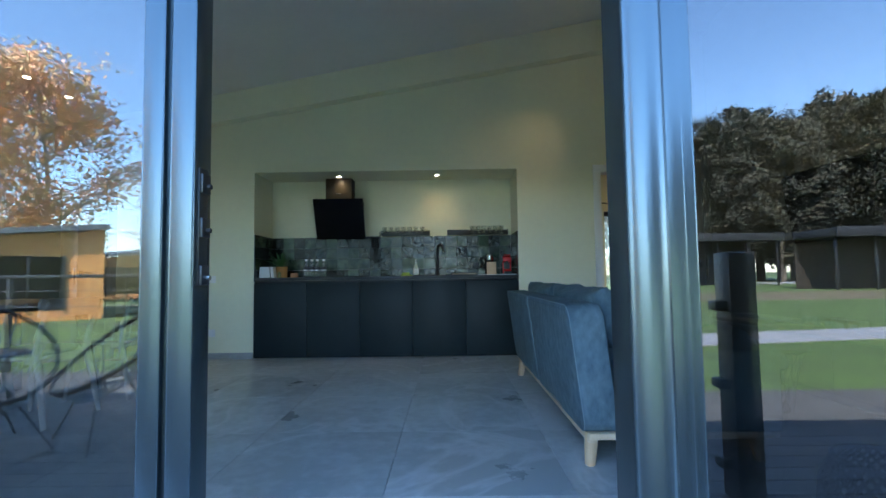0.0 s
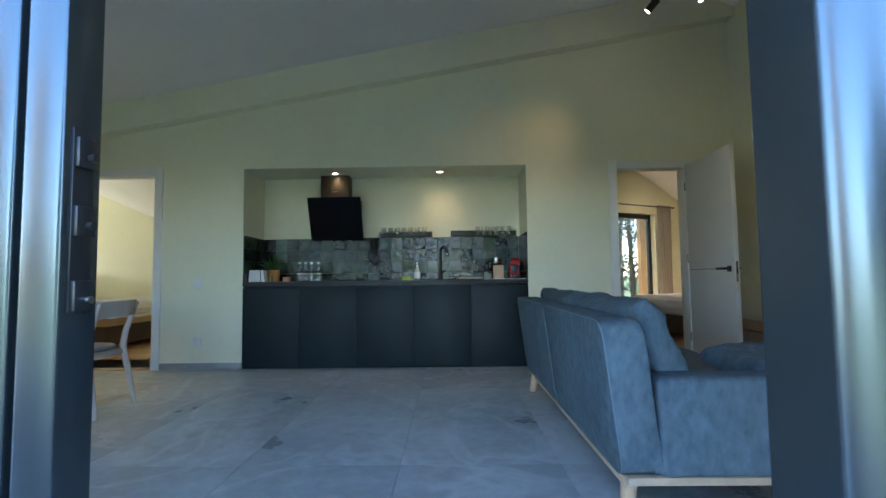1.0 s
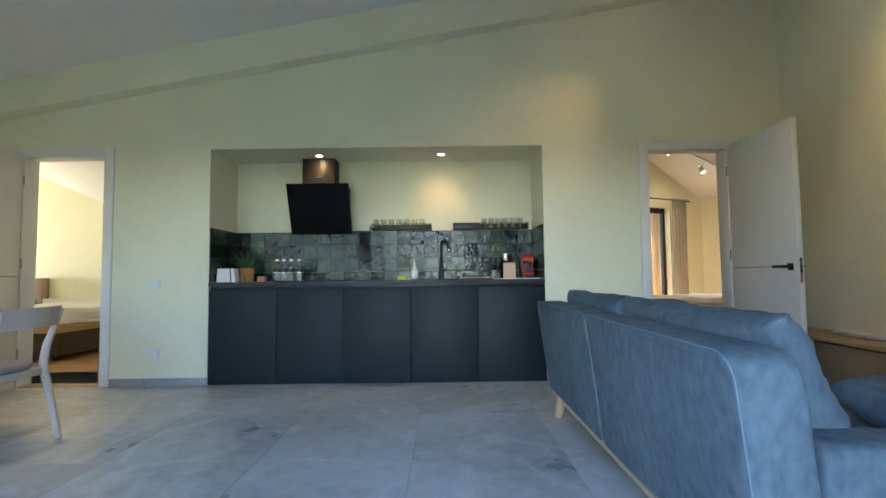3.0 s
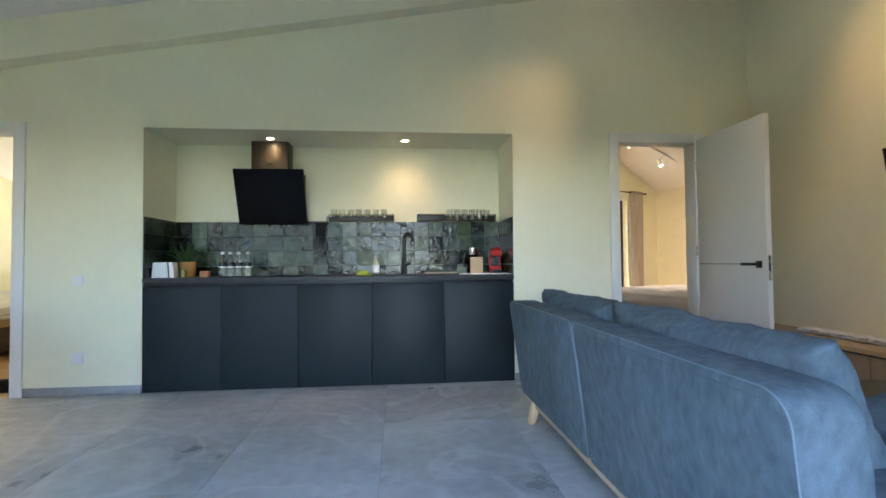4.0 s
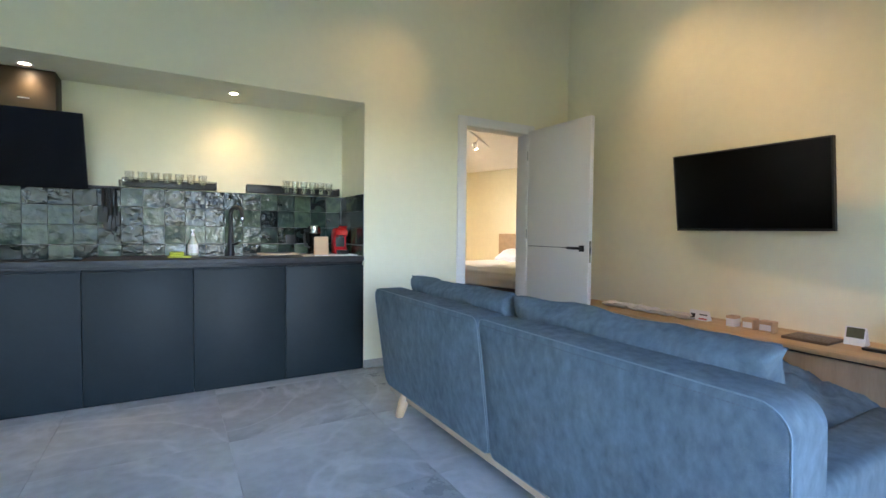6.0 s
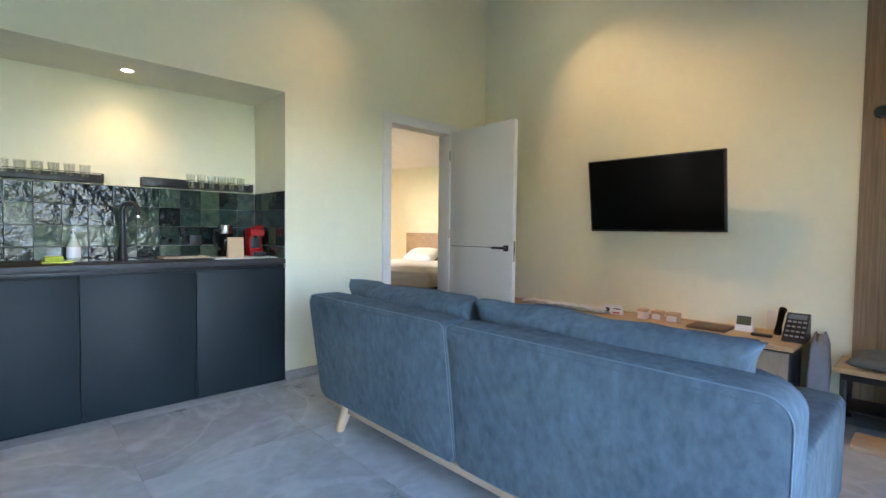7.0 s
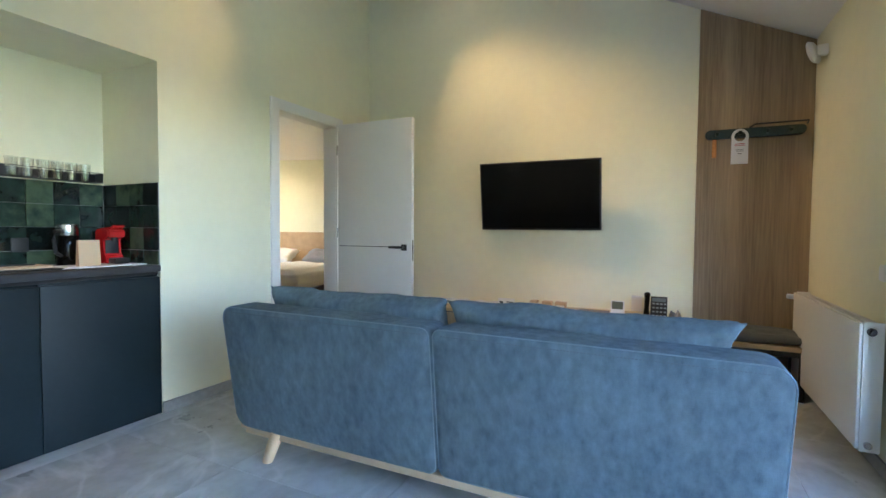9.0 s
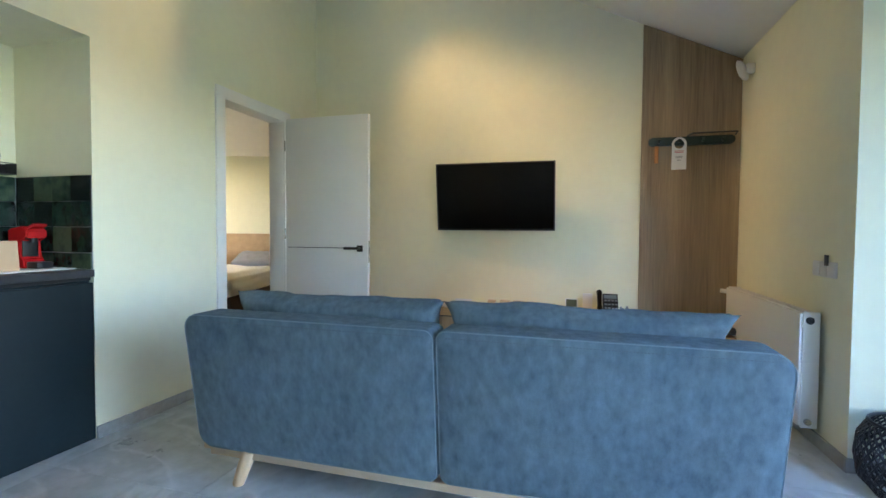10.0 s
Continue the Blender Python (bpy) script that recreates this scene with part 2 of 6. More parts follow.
def bm_cushion(bm, size, at, rot=(0, 0, 0), power=3.2, pinch=0.28, puff=0.006, n=22, seed=0, thin=0.75):
    """A soft pillow: a puffed block with pinched corners and small folds."""
    sx, sy, sz = [s / 2 for s in size]
    m = pose(*at, *rot)
    vs = {}

    def put(i, j, side):
        u, v = 2 * i / n - 1, 2 * j / n - 1
        edge = i in (0, n) or j in (0, n)
        key = (i, j, 0 if edge else side)
        if key not in vs:
            fall = max(0.0, (1 - abs(u) ** power)) * max(0.0, (1 - abs(v) ** power))
            h = fall ** 0.42 * thin + (1 - thin) * fall ** 0.15
            cu = u * (1 - pinch * 0.28 * (1 - abs(v) ** 4) * abs(u) ** 6)
            cv = v * (1 - pinch * 0.28 * (1 - abs(u) ** 4) * abs(v) ** 6)
            wob = noise.noise(Vector((u * 2.6 + seed * 7, v * 2.6, side * 3.1))) * puff * 2 + noise.noise(Vector((u * 7 + seed, v * 7, side))) * puff
            vs[key] = bm.verts.new(m @ Vector((cu * sx, cv * sy, (0 if edge else side * h * sz) + wob * (0.4 + fall))))
        return vs[key]
    for side in (1, -1):
        for i in range(n):
            for j in range(n):
                f = [put(i, j, side), put(i + 1, j, side), put(i + 1, j + 1, side), put(i, j + 1, side)]
                bm.faces.new(f if side > 0 else list(reversed(f)))
    return bm


def finish(bm, name, material, angle=35, smooth=True):
    bmesh.ops.recalc_face_normals(bm, faces=bm.faces[:])
    me = bpy.data.meshes.new(name)
    bm.to_mesh(me)
    bm.free()
    for mm in material if isinstance(material, (list, tuple)) else [material]:
        me.materials.append(mm)
    if smooth:
        me.shade_smooth()
        me.set_sharp_from_angle(angle=radians(angle))
    return me


def origin_of(ob):
    o = Vector((0, 0, 0))
    while ob is not None:
        o += ob.location
        ob = ob.parent
    return o


def part(name, bm, material, parent, label="", angle=35):
    """Links a bmesh in world coordinates as one mesh under a thing or part."""
    bmesh.ops.translate(bm, verts=bm.verts[:], vec=-origin_of(parent))
    ob = new(name, finish(bm, name, material, angle))
    ob.parent = parent
    return tagged(ob, label)


def thing(name, at, label, category, group="", kind=""):
    ob = new(name)
    ob.location = at
    ob.empty_display_size = 0.05
    return tagged(ob, label, category, group, kind)


def solid(name, bm, material, label, category, group="", kind="", at=None, angle=35):
    """A thing that is one mesh, with its origin at its base."""
    if at is None:
        co = [v.co for v in bm.verts]
        at = Vector(((min(c.x for c in co) + max(c.x for c in co)) / 2, (min(c.y for c in co) + max(c.y for c in co)) / 2, min(c.z for c in co)))
    bmesh.ops.translate(bm, verts=bm.verts[:], vec=-Vector(at))
    ob = new(name, finish(bm, name, material, angle))
    ob.location = at
    return tagged(ob, label, category, group, kind)


def B():
    return bmesh.new()


def box(lo, hi, bevel=0.0, seg=2):
    return bm_box(bmesh.new(), lo, hi, bevel, seg)


# ---- plan ----
YK = 5.0           # face of the kitchen wall
YN = 5.56          # back of the niche
XL = -4.47         # face of the left wall
YW = 1.33          # face of the wall with the radiator
XW = 1.50          # end of that wall at the glazing
YG = 0.62          # glazing
def xtv(y):
    """Face of the television wall, slightly out of square."""
    return 2.93 + (YK - y) * 0.06
def ceil_z(x, y):
    return min(3.46 + 0.183 * x, 2.51 + 0.452 * (y - 1.346))


def wall_piece(bm, x0, x1, y0, y1, z0, top):
    """A wall block whose top follows top(x)."""
    a = [bm.verts.new((x, y, z0)) for x, y in ((x0, y0), (x1, y0), (x1, y1), (x0, y1))]
    b = [bm.verts.new((x, y, top(x))) for x, y in ((x0, y0), (x1, y0), (x1, y1), (x0, y1))]
    bm.faces.new(a)
    bm.faces.new(list(reversed(b)))
    for i in range(4):
        j = (i + 1) % 4
        bm.faces.new((a[j], a[i], b[i], b[j]))


# kitchen wall with its niche and two door openings
D1 = (-3.92, -3.20)     # clear opening of the far-side bedroom door
D2 = (1.70, 2.40)
DH = 2.05
top = lambda x: 4.3
bm = B()
YB = YK + 0.14
for x0, x1, z0, tp in ((XL - 0.2, D1[0] - 0.02, 0, top), (D1[0] - 0.02, D1[1] + 0.02, DH + 0.02, top), (D1[1] + 0.02, -2.25, 0, top),
                       (-2.25, 0.75, 2.11, top), (0.75, D2[0] - 0.02, 0, top), (D2[0] - 0.02, D2[1] + 0.02, DH + 0.02, top), (D2[1] + 0.02, 3.2, 0, top)):
    wall_piece(bm, x0, x1, YK, YB, z0, tp)
bm_box(bm, (-2.39, YB, 0), (-2.25, YN + 0.12, 2.6))
bm_box(bm, (0.75, YB, 0), (0.89, YN + 0.12, 2.6))
bm_box(bm, (-2.25, YN, 0), (0.75, YN + 0.12, 2.6))
bm_box(bm, (-2.25, YB, 2.11), (0.75, YN, 2.6))
wall_kitchen = solid("wall_kitchen", bm, WALL, "cream plastered wall with a deep kitchen niche", "wall", kind="structure", at=(0, YK, 0))

bm = B()
bt = lambda x: 3.12 + 0.173 * x
a = [(XL, bt(XL)), (2.95, bt(2.95)), (2.95, 4.2), (XL, 4.2)]
bm_prism(bm, a, 4.87, YK - 0.001, "y")
solid("trim_beam", bm, WALL, "cream boxed beam sloping along the wall under the ceiling", "trim", kind="structure")

bm = B()
p = [(xtv(YK + 0.14), YB), (xtv(YW - 0.75), YW - 0.75), (xtv(YW) + 0.28, YW - 0.75), (xtv(YW) + 0.28, YB)]
bm_prism(bm, p, 0, 4.35)
solid("wall_tv", bm, WALL, "cream plastered wall with the television", "wall", kind="structure")

bm = B()
bm_box(bm, (XL - 0.2, YG - 0.1, 0), (XL, YK, 3.2))
solid("wall_left", bm, WALL, "cream plastered side wall", "wall", kind="structure")
bm = B()
bm_box(bm, (XW, YG - 0.06, 0), (xtv(YW) - 0.0, YW, 2.9))
bm_box(bm, (XL, YG - 0.06, 2.26), (XW, YW, 2.9))
solid("wall_window", bm, WALL, "cream plastered wall beside the glazing", "wall", kind="structure")

# ceiling: two slopes that meet in a hip
bm = B()
hx = lambda y: (2.51 + 0.452 * (y - 1.346) - 3.46) / 0.183
pts = []
XR, Y0, Y1 = 3.3, YG - 0.1, YK + 0.05
yh0 = 1.346 + (3.46 + 0.183 * (XL - 0.1) - 2.51) / 0.452
def cv(x, y):
    return (x, y, ceil_z(x, y))
va = [bm.verts.new(cv(XL - 0.1, Y1)), bm.verts.new(cv(XL - 0.1, yh0)), bm.verts.new(cv(hx(Y1 - 0.001), Y1) if hx(Y1) < XR else cv(XR, 1.346 + (3.46 + 0.183 * XR - 2.51) / 0.452))]
yr = 1.346 + (3.46 + 0.183 * XR - 2.51) / 0.452
extra = bm.verts.new((XR, Y1, 3.46 + 0.183 * XR)) if yr < Y1 else None
bm.faces.new(va[:2] + [va[2]] + ([extra] if extra else []))
vb = [bm.verts.new(cv(XL - 0.1, Y0)), bm.verts.new(cv(XR, Y0))]
bm.faces.new([va[1], vb[0], vb[1], va[2]])
r = bmesh.ops.extrude_face_region(bm, geom=bm.faces[:])
bmesh.ops.translate(bm, verts=[v for v in r["geom"] if isinstance(v, bmesh.types.BMVert)], vec=(0, 0, 0.15))
solid("ceiling", bm, CEIL, "grey-white plastered ceiling sloping in two planes", "ceiling", kind="structure", angle=5)

# unseen slab added over the bedrooms to block the sun
bm = B()
bm_box(bm, (-11.0, 5.0, 4.32), (8.2, 12.0, 4.42))
solid("roof_house", bm, mat("roof_sheet", (0.06, 0.062, 0.066), 0.5), "unseen dark roof slab that keeps the sun out of the bedrooms", "roof", kind="structure")

# skirting
def skirting(x0, x1):
    solid("baseboard", box((x0, YK - 0.012, 0), (x1, YK + 0.001, 0.068), 0.002), SKIRT, "grey tile skirting along the wall", "baseboard", kind="structure")
skirting(XL, D1[0] - 0.11)
skirting(D1[1] + 0.09, -2.25)
skirting(0.75, D2[0] - 0.09)
skirting(D2[1] + 0.10, xtv(YK))
bm = B()
bm_prism(bm, [(xtv(YK) - 0.012, YK - 0.012), (xtv(YW) - 0.012, YW), (xtv(YW) + 0.004, YW), (xtv(YK) + 0.004, YK - 0.012)], 0, 0.068)
solid("baseboard", bm, SKIRT, "grey tile skirting along the television wall", "baseboard", kind="structure")
solid("baseboard", box((XW, YW - 0.001, 0), (xtv(YW) - 0.013, YW + 0.012, 0.068), 0.002), SKIRT, "grey tile skirting beside the glazing", "baseboard", kind="structure")
solid("baseboard", box((XW - 0.012, YG + 0.1, 0), (XW + 0.001, YW + 0.012, 0.068), 0.002), SKIRT, "grey tile skirting in the reveal", "baseboard", kind="structure")

# floors under the tiles and in the bedrooms
solid("floor_slab", box((-8.2, YG - 0.12, -0.2), (7.6, YB, -0.013)), GROUT, "grey screed and grout under the floor tiles", "floor", kind="structure")
floor = thing("floor", (0, 0, 0), "large grey stone-look porcelain floor tiles", "floor", kind="structure")


def door(name, x0, x1, hinge_x, side, label, swing=0.0):
    """White interior door standing open at a right angle into the living room."""
    d = thing(name, ((x0 + x1) / 2, YK, 0), label, "door", kind="structure")
    w = 0.085
    part("trim", box((x0 - w, YK - 0.016, 0), (x0, YK + 0.002, DH + w), 0.003), WHITE, d)
    part("trim", box((x1, YK - 0.016, 0), (x1 + w, YK + 0.002, DH + w), 0.003), WHITE, d)
    part("trim", box((x0, YK - 0.016, DH), (x1, YK + 0.002, DH + w), 0.003), WHITE, d)
    part("jamb", box((x0 - 0.02, YK + 0.0021, 0), (x0, YB, DH), 0.002), WHITE, d)
    part("jamb", box((x1, YK + 0.0021, 0), (x1 + 0.02, YB, DH), 0.002), WHITE, d)
    part("jamb", box((x0 - 0.02, YK + 0.0021, DH), (x1 + 0.02, YB, DH + 0.02), 0.002), WHITE, d)
    part("threshold", box((x0, YK - 0.005, -0.012), (x1, YB, 0.004), 0.002), OAK, d)
    s = side
    xa, xb = sorted((hinge_x, hinge_x + s * 0.042))
    y0, y1 = 4.21, YK - 0.018
    leaf = part("leaf", box((xa, y0, 0.012), (xb, y1, 2.075), 0.003), WHITE, d)
    # inlaid dark strip, lock plate and lever handles on both faces
    for xs, sg in ((xa, -1), (xb, 1)):
        part("inlay_strip", box((xs + sg * 0.0005 - 0.001, y0 + 0.14, 0.976), (xs + sg * 0.0005 + 0.001, y1 - 0.02, 0.981)), BLACK, leaf, "dark inlaid line")
        bm = B()
        bm_box(bm, (min(xs, xs + sg * 0.010), y0 + 0.045, 0.950), (max(xs, xs + sg * 0.010), y0 + 0.097, 1.002), 0.002)
        bm_tube(bm, [(xs + sg * 0.008, y0 + 0.071, 0.978), (xs + sg * 0.050, y0 + 0.071, 0.978)], 0.010)
        bm_box(bm, (min(xs + sg * 0.040, xs + sg * 0.056), y0 + 0.061, 0.967), (max(xs + sg * 0.040, xs + sg * 0.056), y0 + 0.195, 0.989), 0.003)
        part("handle", bm, BLACK, leaf, "black lever handle on a square rose")
    part("lock_plate", box((xa + 0.011, y0 - 0.0015, 0.86), (xb - 0.011, y0 + 0.002, 1.04), 0.001), CHROME, leaf, "steel lock plate")
    part("latch", box((xa + 0.014, y0 - 0.004, 0.93), (xb - 0.014, y0 + 0.0, 0.99), 0.001), BLACK, leaf)
    if swing:
        piv = Vector((hinge_x, y1, 0)) - d.location
        rm = Matrix.Rotation(radians(swing), 4, "Z")
        leaf.matrix_basis = Matrix.Translation(piv) @ rm @ Matrix.Translation(-piv)
    for z in (0.25, 1.05, 1.8):
        bm = B()
        bm_tube(bm, [(hinge_x - s * 0.006, y1 + 0.006, z), (hinge_x - s * 0.006, y1 + 0.006, z + 0.09)], 0.007)
        part("hinge", bm, CHROME, d)
    return d


door("door_1", D1[0], D1[1], D1[0] - 0.01, -1, "white flush door standing open beside the dining table", 19.5)
door("door_2", D2[0], D2[1], D2[1] + 0.01, 1, "white flush door standing open towards the television wall")

# ---- glazing to the terrace ----
def frame_bar(lo, hi, g):
    return part("frame", box(lo, hi, 0.004), ANTHRA, g)


glaz = thing("window_1", (-1.5, YG, 0), "anthracite aluminium sliding glass doors standing open", "window", kind="structure")
ZH = 2.26
# outer frame
for lo, hi in (((XL, YG - 0.05, 0.0), (XL + 0.06, YG + 0.2, ZH)), ((XW - 0.06, YG - 0.11, 0.0), (XW, YG + 0.2, ZH)), ((XL + 0.06, YG - 0.11, ZH - 0.06), (XW - 0.06, YG + 0.2, ZH))):
    frame_bar(lo, hi, glaz)
part("track", box((XL + 0.06, YG - 0.11, -0.012), (XW - 0.06, YG + 0.2, 0.014), 0.003), ANTHRA, glaz, "flat aluminium floor track")


def sash(x0, x1, y0, y1, name, label, lock_x=None, wide=0.125, glass_m=None):
    """A sliding sash: stiles with a grooved face, rails, a pane."""
    s = part(name, box((x0 + wide, y0 + 0.002, ZH - 0.15), (x1 - wide, y1 - 0.002, ZH - 0.061), 0.003), ANTHRA, glaz, label)
    for xa, xb in ((x0, x0 + wide), (x1 - wide, x1)):
        bm = B()
        w = xb - xa
        inner = xa == x0
        e0, e1 = (xa, xa + 0.058) if inner else (xb - 0.058, xb)
        g0, g1 = (e1, e1 + 0.016) if inner else (e0 - 0.016, e0)
        f0, f1 = (g1, xb) if inner else (xa, g0)
        bm_box(bm, (e0, y0, 0.016), (e1, y1, ZH - 0.061), 0.007, 3)
        bm_box(bm, (g0, y0 + 0.022, 0.016), (g1, y1 - 0.012, ZH - 0.061))
        bm_box(bm, (f0, y0 + 0.006, 0.016), (f1, y1 - 0.006, ZH - 0.061), 0.006, 3)
        part("stile", bm, ANTHRA, s)
    part("rail", box((x0 + wide, y0 + 0.002, 0.016), (x1 - wide, y1 - 0.002, 0.115), 0.004), ANTHRA, s)
    pane = part("pane", box((x0 + wide - 0.01, (y0 + y1) / 2 - 0.012, 0.10), (x1 - wide + 0.01, (y0 + y1) / 2 + 0.012, ZH - 0.14)), glass_m or PANE, s, "clear double glazing")
    pane.visible_shadow = False
    if lock_x is not None:
        bm = B()
        bm_box(bm, (lock_x - 0.001, y0 + 0.016, 0.885), (lock_x + 0.003, y1 - 0.020, 1.15), 0.001)
        part("lock_strip", bm, BLACK, s, "black multipoint lock strip")
        for z, tip in ((0.908, CHROME), (1.015, BLACK), (1.115, BLACK)):
            bm = B()
            bm_box(bm, (lock_x + 0.002, y0 + 0.018, z - 0.022), (lock_x + 0.010, y1 - 0.022, z + 0.022), 0.002)
            bolt = part("lock_case", bm, BLACK, s, "black lock case")
            bm = B()
            bm_tube(bm, [(lock_x + 0.0105, (y0 + y1) / 2, z - 0.006), (lock_x + 0.019, (y0 + y1) / 2, z - 0.006)], 0.006)
            part("lock_bolt", bm, tip, s, "steel lock bolt" if tip is CHROME else "black lock bolt")
    return s


sash(-2.55, -0.60, 0.74, 0.815, "sash", "sliding sash with its lock edge", lock_x=-0.60)
sash(-4.40, -2.45, 0.62, 0.695, "sash", "fixed glazed sash")
# this pane takes the darkened tint, which dims the room behind it
sash(0.305, 1.44, 0.60, 0.675, "sash", "sliding sash beside the open passage", glass_m=PANE2)
bm = B()
ring = [(0.257 + 0.036 - 0.036 * math.cos(math.pi * k / 12), 0.512 - 0.022 * math.sin(math.pi * k / 12)) for k in range(13)]
bm_prism(bm, ring + [(0.329, 0.595), (0.257, 0.595)], 0.016, ZH - 0.061)
part("mullion", bm, ANTHRA, glaz, "outer rounded aluminium mullion")
part("mullion_flange", box((0.3295, 0.535, 0.016), (0.372, 0.595, ZH - 0.061), 0.004), ANTHRA, glaz)

# white blind wand hanging beside the sash
bm = B()
bm_tube(bm, [(0.474, 0.905, 2.27), (0.474, 0.905, 1.214)], 0.006, 12)
bm_lathe(bm, [(0.0, 1.135), (0.008, 1.136), (0.0130, 1.158), (0.0135, 1.182), (0.0118, 1.200), (0.0095, 1.213), (0.006, 1.220)], (0.474, 0.905, 0), 20)
solid("blind_wand", bm, PLASTIC, "white plastic blind cord with a tapered tip", "blind cord")

# ---- kitchen ----
for i in range(5):
    x0 = -2.25 + 0.6 * i
    c = thing("base_cabinet", (x0 + 0.3, YK + 0.3, 0), "dark blue-black handleless kitchen base cabinet in the niche", "cabinet", "kitchen base cabinets")
    part("carcass", box((x0 + 0.002, YK + 0.03, 0.0), (x0 + 0.598, YN - 0.002, 0.846), 0.001), NAVY, c)
    part("door", box((x0 + 0.0015, YK + 0.004, 0.004), (x0 + 0.5985, YK + 0.024, 0.835), 0.002), NAVY, c)
part_top = B()
bm_box(part_top, (-2.249, YK - 0.008, 0.866), (0.749, YN - 0.001, 0.904), 0.003)
solid("worktop", part_top, TOPM, "dark grey stone-effect worktop along the niche", "worktop")
solid("grip_rail", box((-2.245, YK + 0.016, 0.847), (0.745, YK + 0.03, 0.865), 0.001), BLACK, "black recessed grip rail under the worktop", "rail")

# hob, sink, tap
hob = thing("induction_hob", (-1.37, 5.28, 0.904), "black glass induction hob set on the worktop", "hob")
part("glass_plate", box((-1.68, 5.04, 0.9045), (-1.06, 5.52, 0.910), 0.002), BLACKGLOSS, hob)
part("control_strip", box((-1.50, 5.05, 0.9101), (-1.24, 5.075, 0.9108)), BLACK, hob)
sink = thing("sink", (-0.05, 5.30, 0.904), "dark composite sink sunk into the worktop", "sink")
part("rim", box((-0.46, 5.10, 0.9045), (0.30, 5.52, 0.912), 0.003), BLACK, sink)
part("basin", box((-0.42, 5.14, 0.9121), (-0.02, 5.44, 0.9135)), BLACKGLOSS, sink)
tap = thing("kitchen_tap", (-0.19, 5.44, 0.912), "matt black gooseneck kitchen tap at the sink", "tap")
bm = B()
bm_lathe(bm, [(0.027, 0.912), (0.027, 0.925), (0.023, 0.935), (0.022, 1.02), (0.018, 1.03), (0.016, 1.12)], (-0.175, 5.44, 0), 20)
arc = [(-0.175, 5.44, 1.10)]
for k in range(13):
    a = math.pi * k / 12 * 0.94
    arc.append((-0.175 + 0.036 - 0.036 * math.cos(a), 5.44 - 0.035 + 0.035 * math.cos(a), 1.225 + 0.055 * math.sin(a)))
arc.append((-0.100, 5.366, 1.195))
bm_tube(bm, arc, 0.014, 12)
part("spout", bm, BLACK, tap)
bm = B()
bm_tube(bm, [(-0.100, 5.366, 1.198), (-0.099, 5.364, 1.178)], 0.0145, 12)
part("aerator", bm, CHROME, tap)
bm = B()
bm_tube(bm, [(-0.175, 5.44, 0.985), (-0.155, 5.415, 0.990), (-0.12, 5.39, 1.005)], [0.012, 0.009, 0.006], 10)
part("lever", bm, BLACK, tap)

# extractor hood with a leaning glass front
hood = thing("extractor_hood", (-1.37, YN, 1.38), "black glass leaning extractor hood with a short chimney", "extractor hood")
bm = B()
bm_prism(bm, [(5.300, 1.846), (5.332, 1.852), (5.520, 1.378), (5.488, 1.372)], -1.668, -1.066, "x")
part("glass_front", bm, BLACKGLOSS, hood)
bm = B()
bm_prism(bm, [(5.348, 1.815), (YN - 0.001, 1.84), (YN - 0.001, 1.40), (5.515, 1.40)], -1.64, -1.094, "x")
part("body", bm, BLACK, hood)
part("chimney", box((-1.53, 5.37, 1.845), (-1.21, YN - 0.001, 2.108), 0.003), mat("bronze_black_sheet", (0.05, 0.04, 0.028), 0.45, metal=0.5, scale=6), hood, "dark sheet-metal chimney")
part("inner_panel", box((-1.60, 5.378, 1.70), (-1.16, 5.3835, 1.7035)), BLACK, hood)
part("badge", box((-1.40, 5.367, 1.915), (-1.34, 5.3695, 1.925)), CHROME, hood, "small light badge")

# recessed niche spots
for x in (-1.342, -0.165):
    d = thing("downlight", (x, 5.28, 2.11), "small round recessed downlight in the niche", "downlight", "niche downlights")
    bm = B()
    bm_lathe(bm, [(0.0265, 2.1088), (0.030, 2.106), (0.042, 2.105), (0.043, 2.1105)], (x, 5.28, 0), 28)
    part("ring", bm, PLASTIC, d)
    bm = B()
    bm_lathe(bm, [(0.0, 2.1085), (0.0265, 2.1085)], (x, 5.28, 0), 24)
    part("lens", bm, LAMP_GLOW, d, "glowing lens")
    spot_lamp("niche_spot", (x, 5.28, 2.095), (x, 5.42, 1.3), 0.45, 110, 1.0)


def rail_with_glasses(x0, x1, xs):
    r = thing("wall_rail", ((x0 + x1) / 2, YN, 1.39), "narrow black wire shelf rail on the niche wall", "wall rail", "glass rails")
    y0, y1 = YN - 0.085, YN - 0.001
    part("shelf", box((x0, y0, 1.405), (x1, y1, 1.409), 0.001), BLACK, r)
    part("back", box((x0, y1 - 0.003, 1.409), (x1, y1, 1.464), 0.001), BLACK, r)
    for z in (1.464,):
        bm = B()
        bm_tube(bm, [(x0, y1, z), (x0, y0, z), (x1, y0, z), (x1, y1, z)], 0.0025, 6)
        part("guard", bm, BLACK, r)
    for x in (x0, x1):
        part("end", box((x - 0.002, y0, 1.405), (x + 0.002, y1, 1.464)), BLACK, r)
    part('front_plate', box((x0, y0 - 0.002, 1.405), (min(xs) - 0.045 if min(xs) - x0 > 0.1 else x1, y0, 1.464 if min(xs) - x0 > 0.1 else 1.437), 0.0008), BLACK, r)
    for x in xs:
        glass(x, y0 + 0.043, 1.4095)


